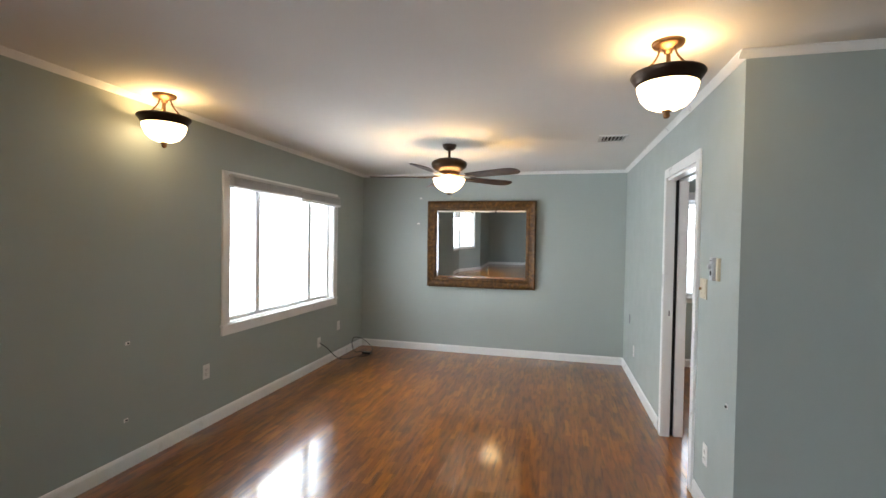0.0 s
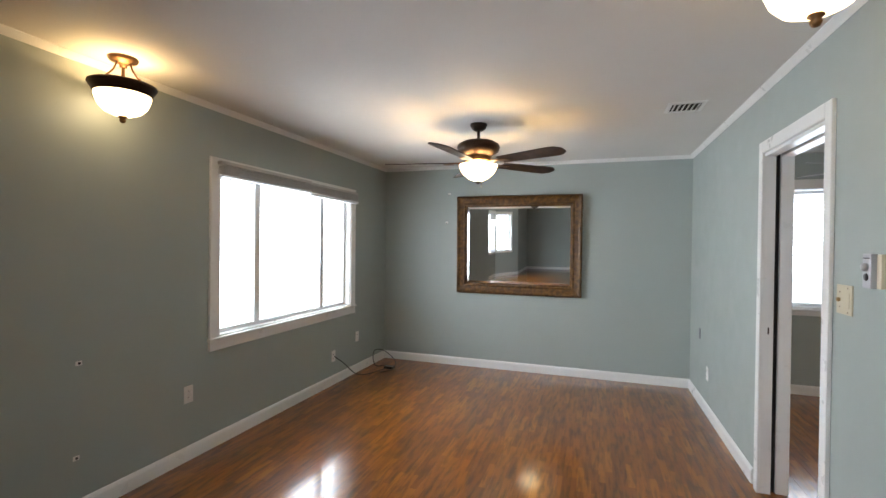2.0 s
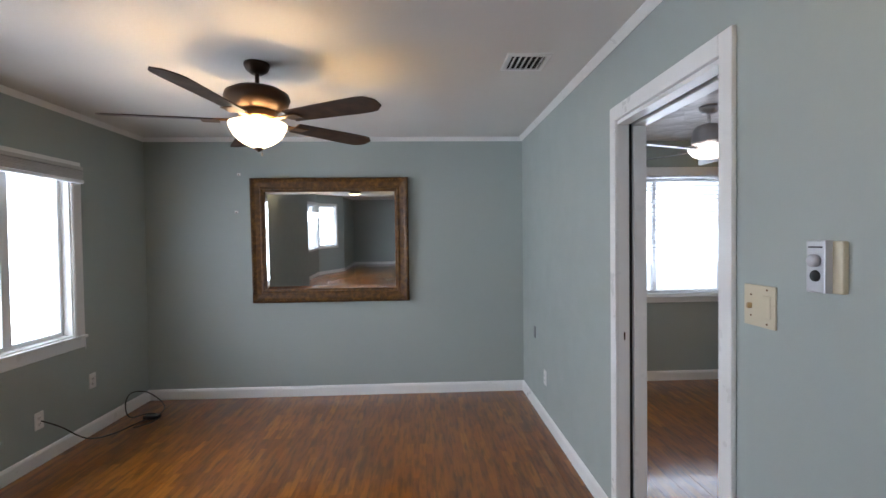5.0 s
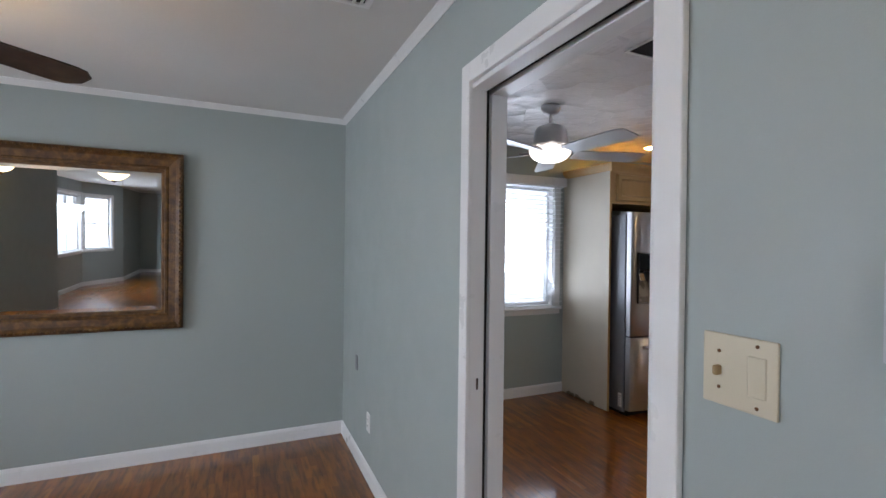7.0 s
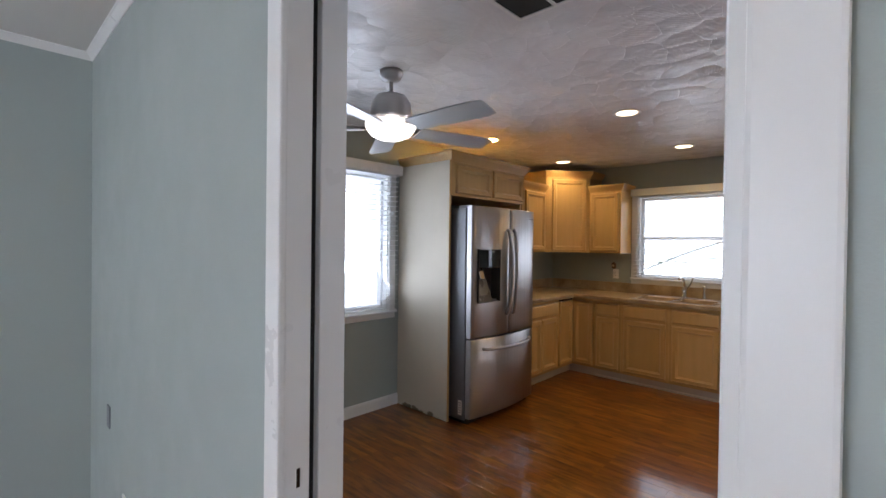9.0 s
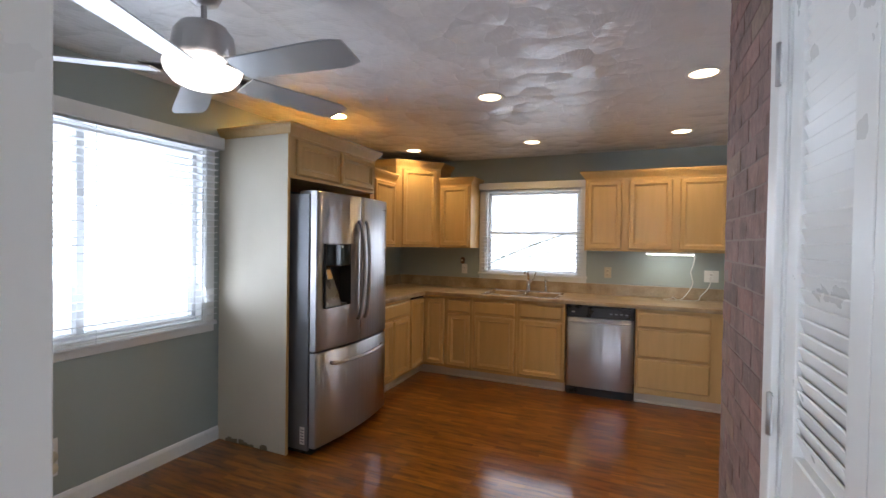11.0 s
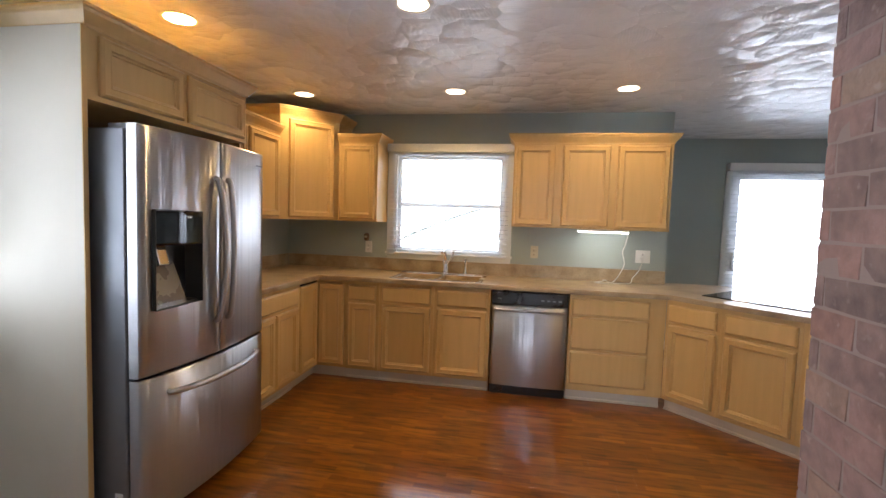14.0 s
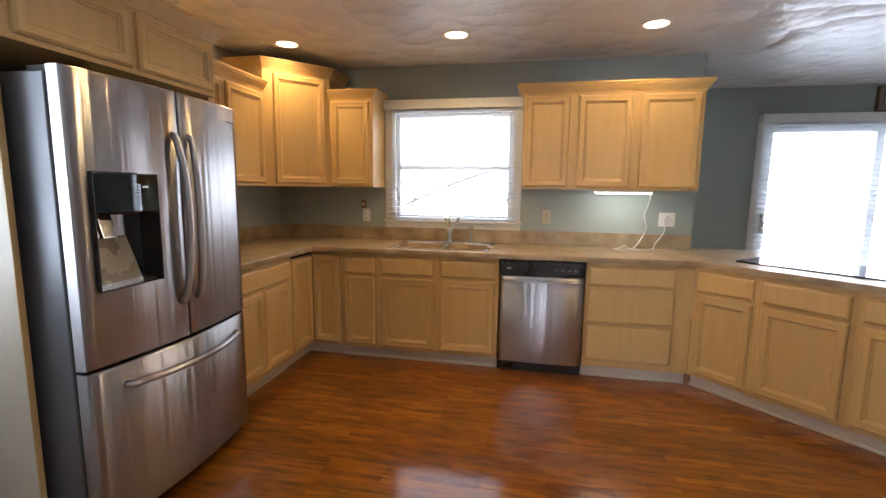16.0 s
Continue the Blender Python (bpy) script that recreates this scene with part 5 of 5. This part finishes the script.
# ---- louvred closet door ----
cf = tagged(new("door_3"), "white painted closet opening with its casing", "door", kind="structure")
part("casing", box(2.595, 2.668, 3.30, 3.316, 0, 2.12, b=0.004, seg=2), TRIM, cf)
part("casing", box(1.70, 1.765, 3.30, 3.316, 0, 2.12, b=0.004, seg=2), TRIM, cf)
part("casing", box(1.765, 2.595, 3.30, 3.3155, 2.055, 2.12, b=0.004, seg=2), TRIM, cf)
part("jamb", box(2.58, 2.6, 3.2, 3.30, 0, 2.055), TRIM, cf)
part("jamb", box(1.765, 1.785, 3.2, 3.30, 0, 2.055), TRIM, cf)
lv_data = {}
for x0 in (2.184, 1.788):
    lf = thing("louvred_door", x0, 3.296, 0.012, "white painted bifold closet door leaf with louvres", "door", 0, "louvred bifold leaves")
    w = 0.394
    for a in (0.0, w - 0.072):
        part("stile", box(a, a + 0.072, -0.034, 0, 0, 2.035, b=0.004, seg=2), TRIM, lf)
    for z0, z1 in ((0.0, 0.16), (0.885, 1.01), (1.955, 2.035)):
        part("rail", box(0.072, w - 0.072, -0.033, -0.001, z0, z1, b=0.003), TRIM, lf)
    part("lower_panel", rings_panel(0.072, w - 0.072, 0.16, 0.885, [(0, -0.028), (0.03, -0.02), (0.05, -0.006), (0.055, -0.006)], True), TRIM, lf).matrix_basis = pose(0, -0.034, 0, 0, 0, 0) @ pose(w, 0, 0, 0, 0, 180)
    if not lv_data:
        sl_ = box(0.068, w - 0.068, -0.003, 0.003, -0.031, 0.031, b=0.002)
        bmesh.ops.transform(sl_, matrix=pose(0, 0, 0, -19, 0, 0), verts=sl_.verts)
        lv_data["slat"] = mesh_of("louvre", sl_, TRIM)
    for k in range(31):
        s = new("louvre", lv_data["slat"])
        s.parent = lf
        s.location = (0, -0.017, 1.03 + k * 0.0305)
for z in (1.87, 1.08, 0.28):
    hg = thing("hinge", 2.588, 3.318, z, "painted steel butt hinge on the closet door", "hinge", 0, "closet hinges")
    part("leaf", box(-0.02, 0.012, -0.004, 0.0, -0.045, 0.045, b=0.001), TRIM, hg)
    part("pin", lathe([(0, -0.05), (0.006, -0.048), (0.006, 0.048), (0, 0.052)], 10, (-0.004, 0.002, 0)), NICKEL, hg)

# ---- brick chimney side ----
bw = tagged(new("wall_brick", mesh_of("wall_brick", box(2.670, 3.3332, 2.722, 3.2952, 0, H), MORTAR)), "weathered pink-brown brick wall with raked pale mortar", "wall", kind="structure")
BL, BH, J = 0.203, 0.0665, 0.0075
brick_cache = {}


def brick_mesh(length):
    key = round(length, 3)
    if key not in brick_cache:
        bm = box(0, key, -0.012, 0.0045, 0, BH)
        bmesh.ops.subdivide_edges(bm, edges=[e for e in bm.edges if abs(e.verts[0].co.x - e.verts[1].co.x) > 1e-4], cuts=1)
        for v in bm.verts:
            v.co += Vector((0 if v.co.x in (0, key) else random.uniform(-0.002, 0.002), random.uniform(-0.0015, 0.002) if v.co.y > 0 else 0, random.uniform(-0.0018, 0.0018)))
        brick_cache[key] = mesh_of("brick", bm, BRICK)
    return brick_cache[key]


def lay(x, z, length, y=3.292, rz=180.0):
    ob = new("brick", brick_mesh(length))
    ob.parent = bw
    ob.matrix_basis = pose(x, y, z, random.uniform(-0.5, 0.5), 0, random.uniform(-0.4, 0.4))
    return ob


course = 0
z = 0.004
while z + BH < H:
    x = 2.672 - (0.0 if course % 2 else 0.105)
    while x < 3.33:
        a, b = max(2.672, x), min(3.338, x + BL)
        if b - a > 0.02:
            ob = lay(a, z, b - a)
        x += BL + J
    yy = 3.290
    turn = course % 2
    while yy > 2.75:
        length = 0.095 if turn else BL
        ob = new("brick", brick_mesh(min(length, yy - 2.73)))
        ob.parent = bw
        ob.matrix_basis = pose(3.330, yy, z, 0, 0, -90)
        yy -= length + J
        turn = 0
    z += BH + J
    course += 1

# ---- floor of laminate boards ----
floor = setting("floor", rbox(rbox(rbox(bmesh.new(), W - 0.8, E + 0.07, SOUTH - 0.1, KN, -0.12, -0.010), E + 0.07, KE + 0.14, SOUTH - 0.1, KN + 0.1, -0.12, -0.010), KE + 0.14, FAR + 0.14, -0.7, 2.8, -0.12, -0.010), SUBFLOOR, "red-brown glossy laminate floor", "floor")
PWID, PLEN, GAPW = 0.130, 1.22, 0.0004
plank_cache = {}


def plank_geometry(bm, x, y, length):
    w, c = PWID - GAPW, 0.0004
    lo = [bm.verts.new((x + px, y + py, -0.010)) for px, py in ((0, 0), (w, 0), (w, length), (0, length))]
    mid = [bm.verts.new((x + px, y + py, -c)) for px, py in ((0, 0), (w, 0), (w, length), (0, length))]
    hi = [bm.verts.new((x + px, y + py, 0.0)) for px, py in ((c, c), (w - c, c), (w - c, length - c), (c, length - c))]
    for p, q in ((lo, mid), (mid, hi)):
        for k in range(4):
            bm.faces.new((p[k], p[(k + 1) % 4], q[(k + 1) % 4], q[k]))
    bm.faces.new(hi)


rest = bmesh.new()
rng = random.Random(7)
x = W - 0.75
count = 0
while x < FAR:
    lo_y = SOUTH if x < EAST else -0.65
    y = lo_y - rng.uniform(0, PLEN)
    hi_y = 0.2 if x < W - 0.13 else N if x < E else KN if x < KE - 0.05 else 2.75
    while y < hi_y:
        a, b = max(lo_y, y), min(hi_y, y + PLEN - GAPW)
        near = (W - 0.1 < x < E and b > 1.9) or (1.4 < x < 5.8 and b > 3.0 and a < 5.7)
        if b - a > 0.03:
            if near and count < 300:
                key = round(b - a, 2)
                if key not in plank_cache:
                    pb = bmesh.new()
                    plank_geometry(pb, 0, 0, key - 0.0005)
                    plank_cache[key] = mesh_of("plank", pb, FLOOR)
                ob = new("plank", plank_cache[key])
                ob.parent = floor
                ob.location = (x, a, 0)
                count += 1
            else:
                plank_geometry(rest, x, a, b - a)
        y += PLEN
    x += PWID
part("far_planks", rest, FLOOR, floor, "", "stuff")
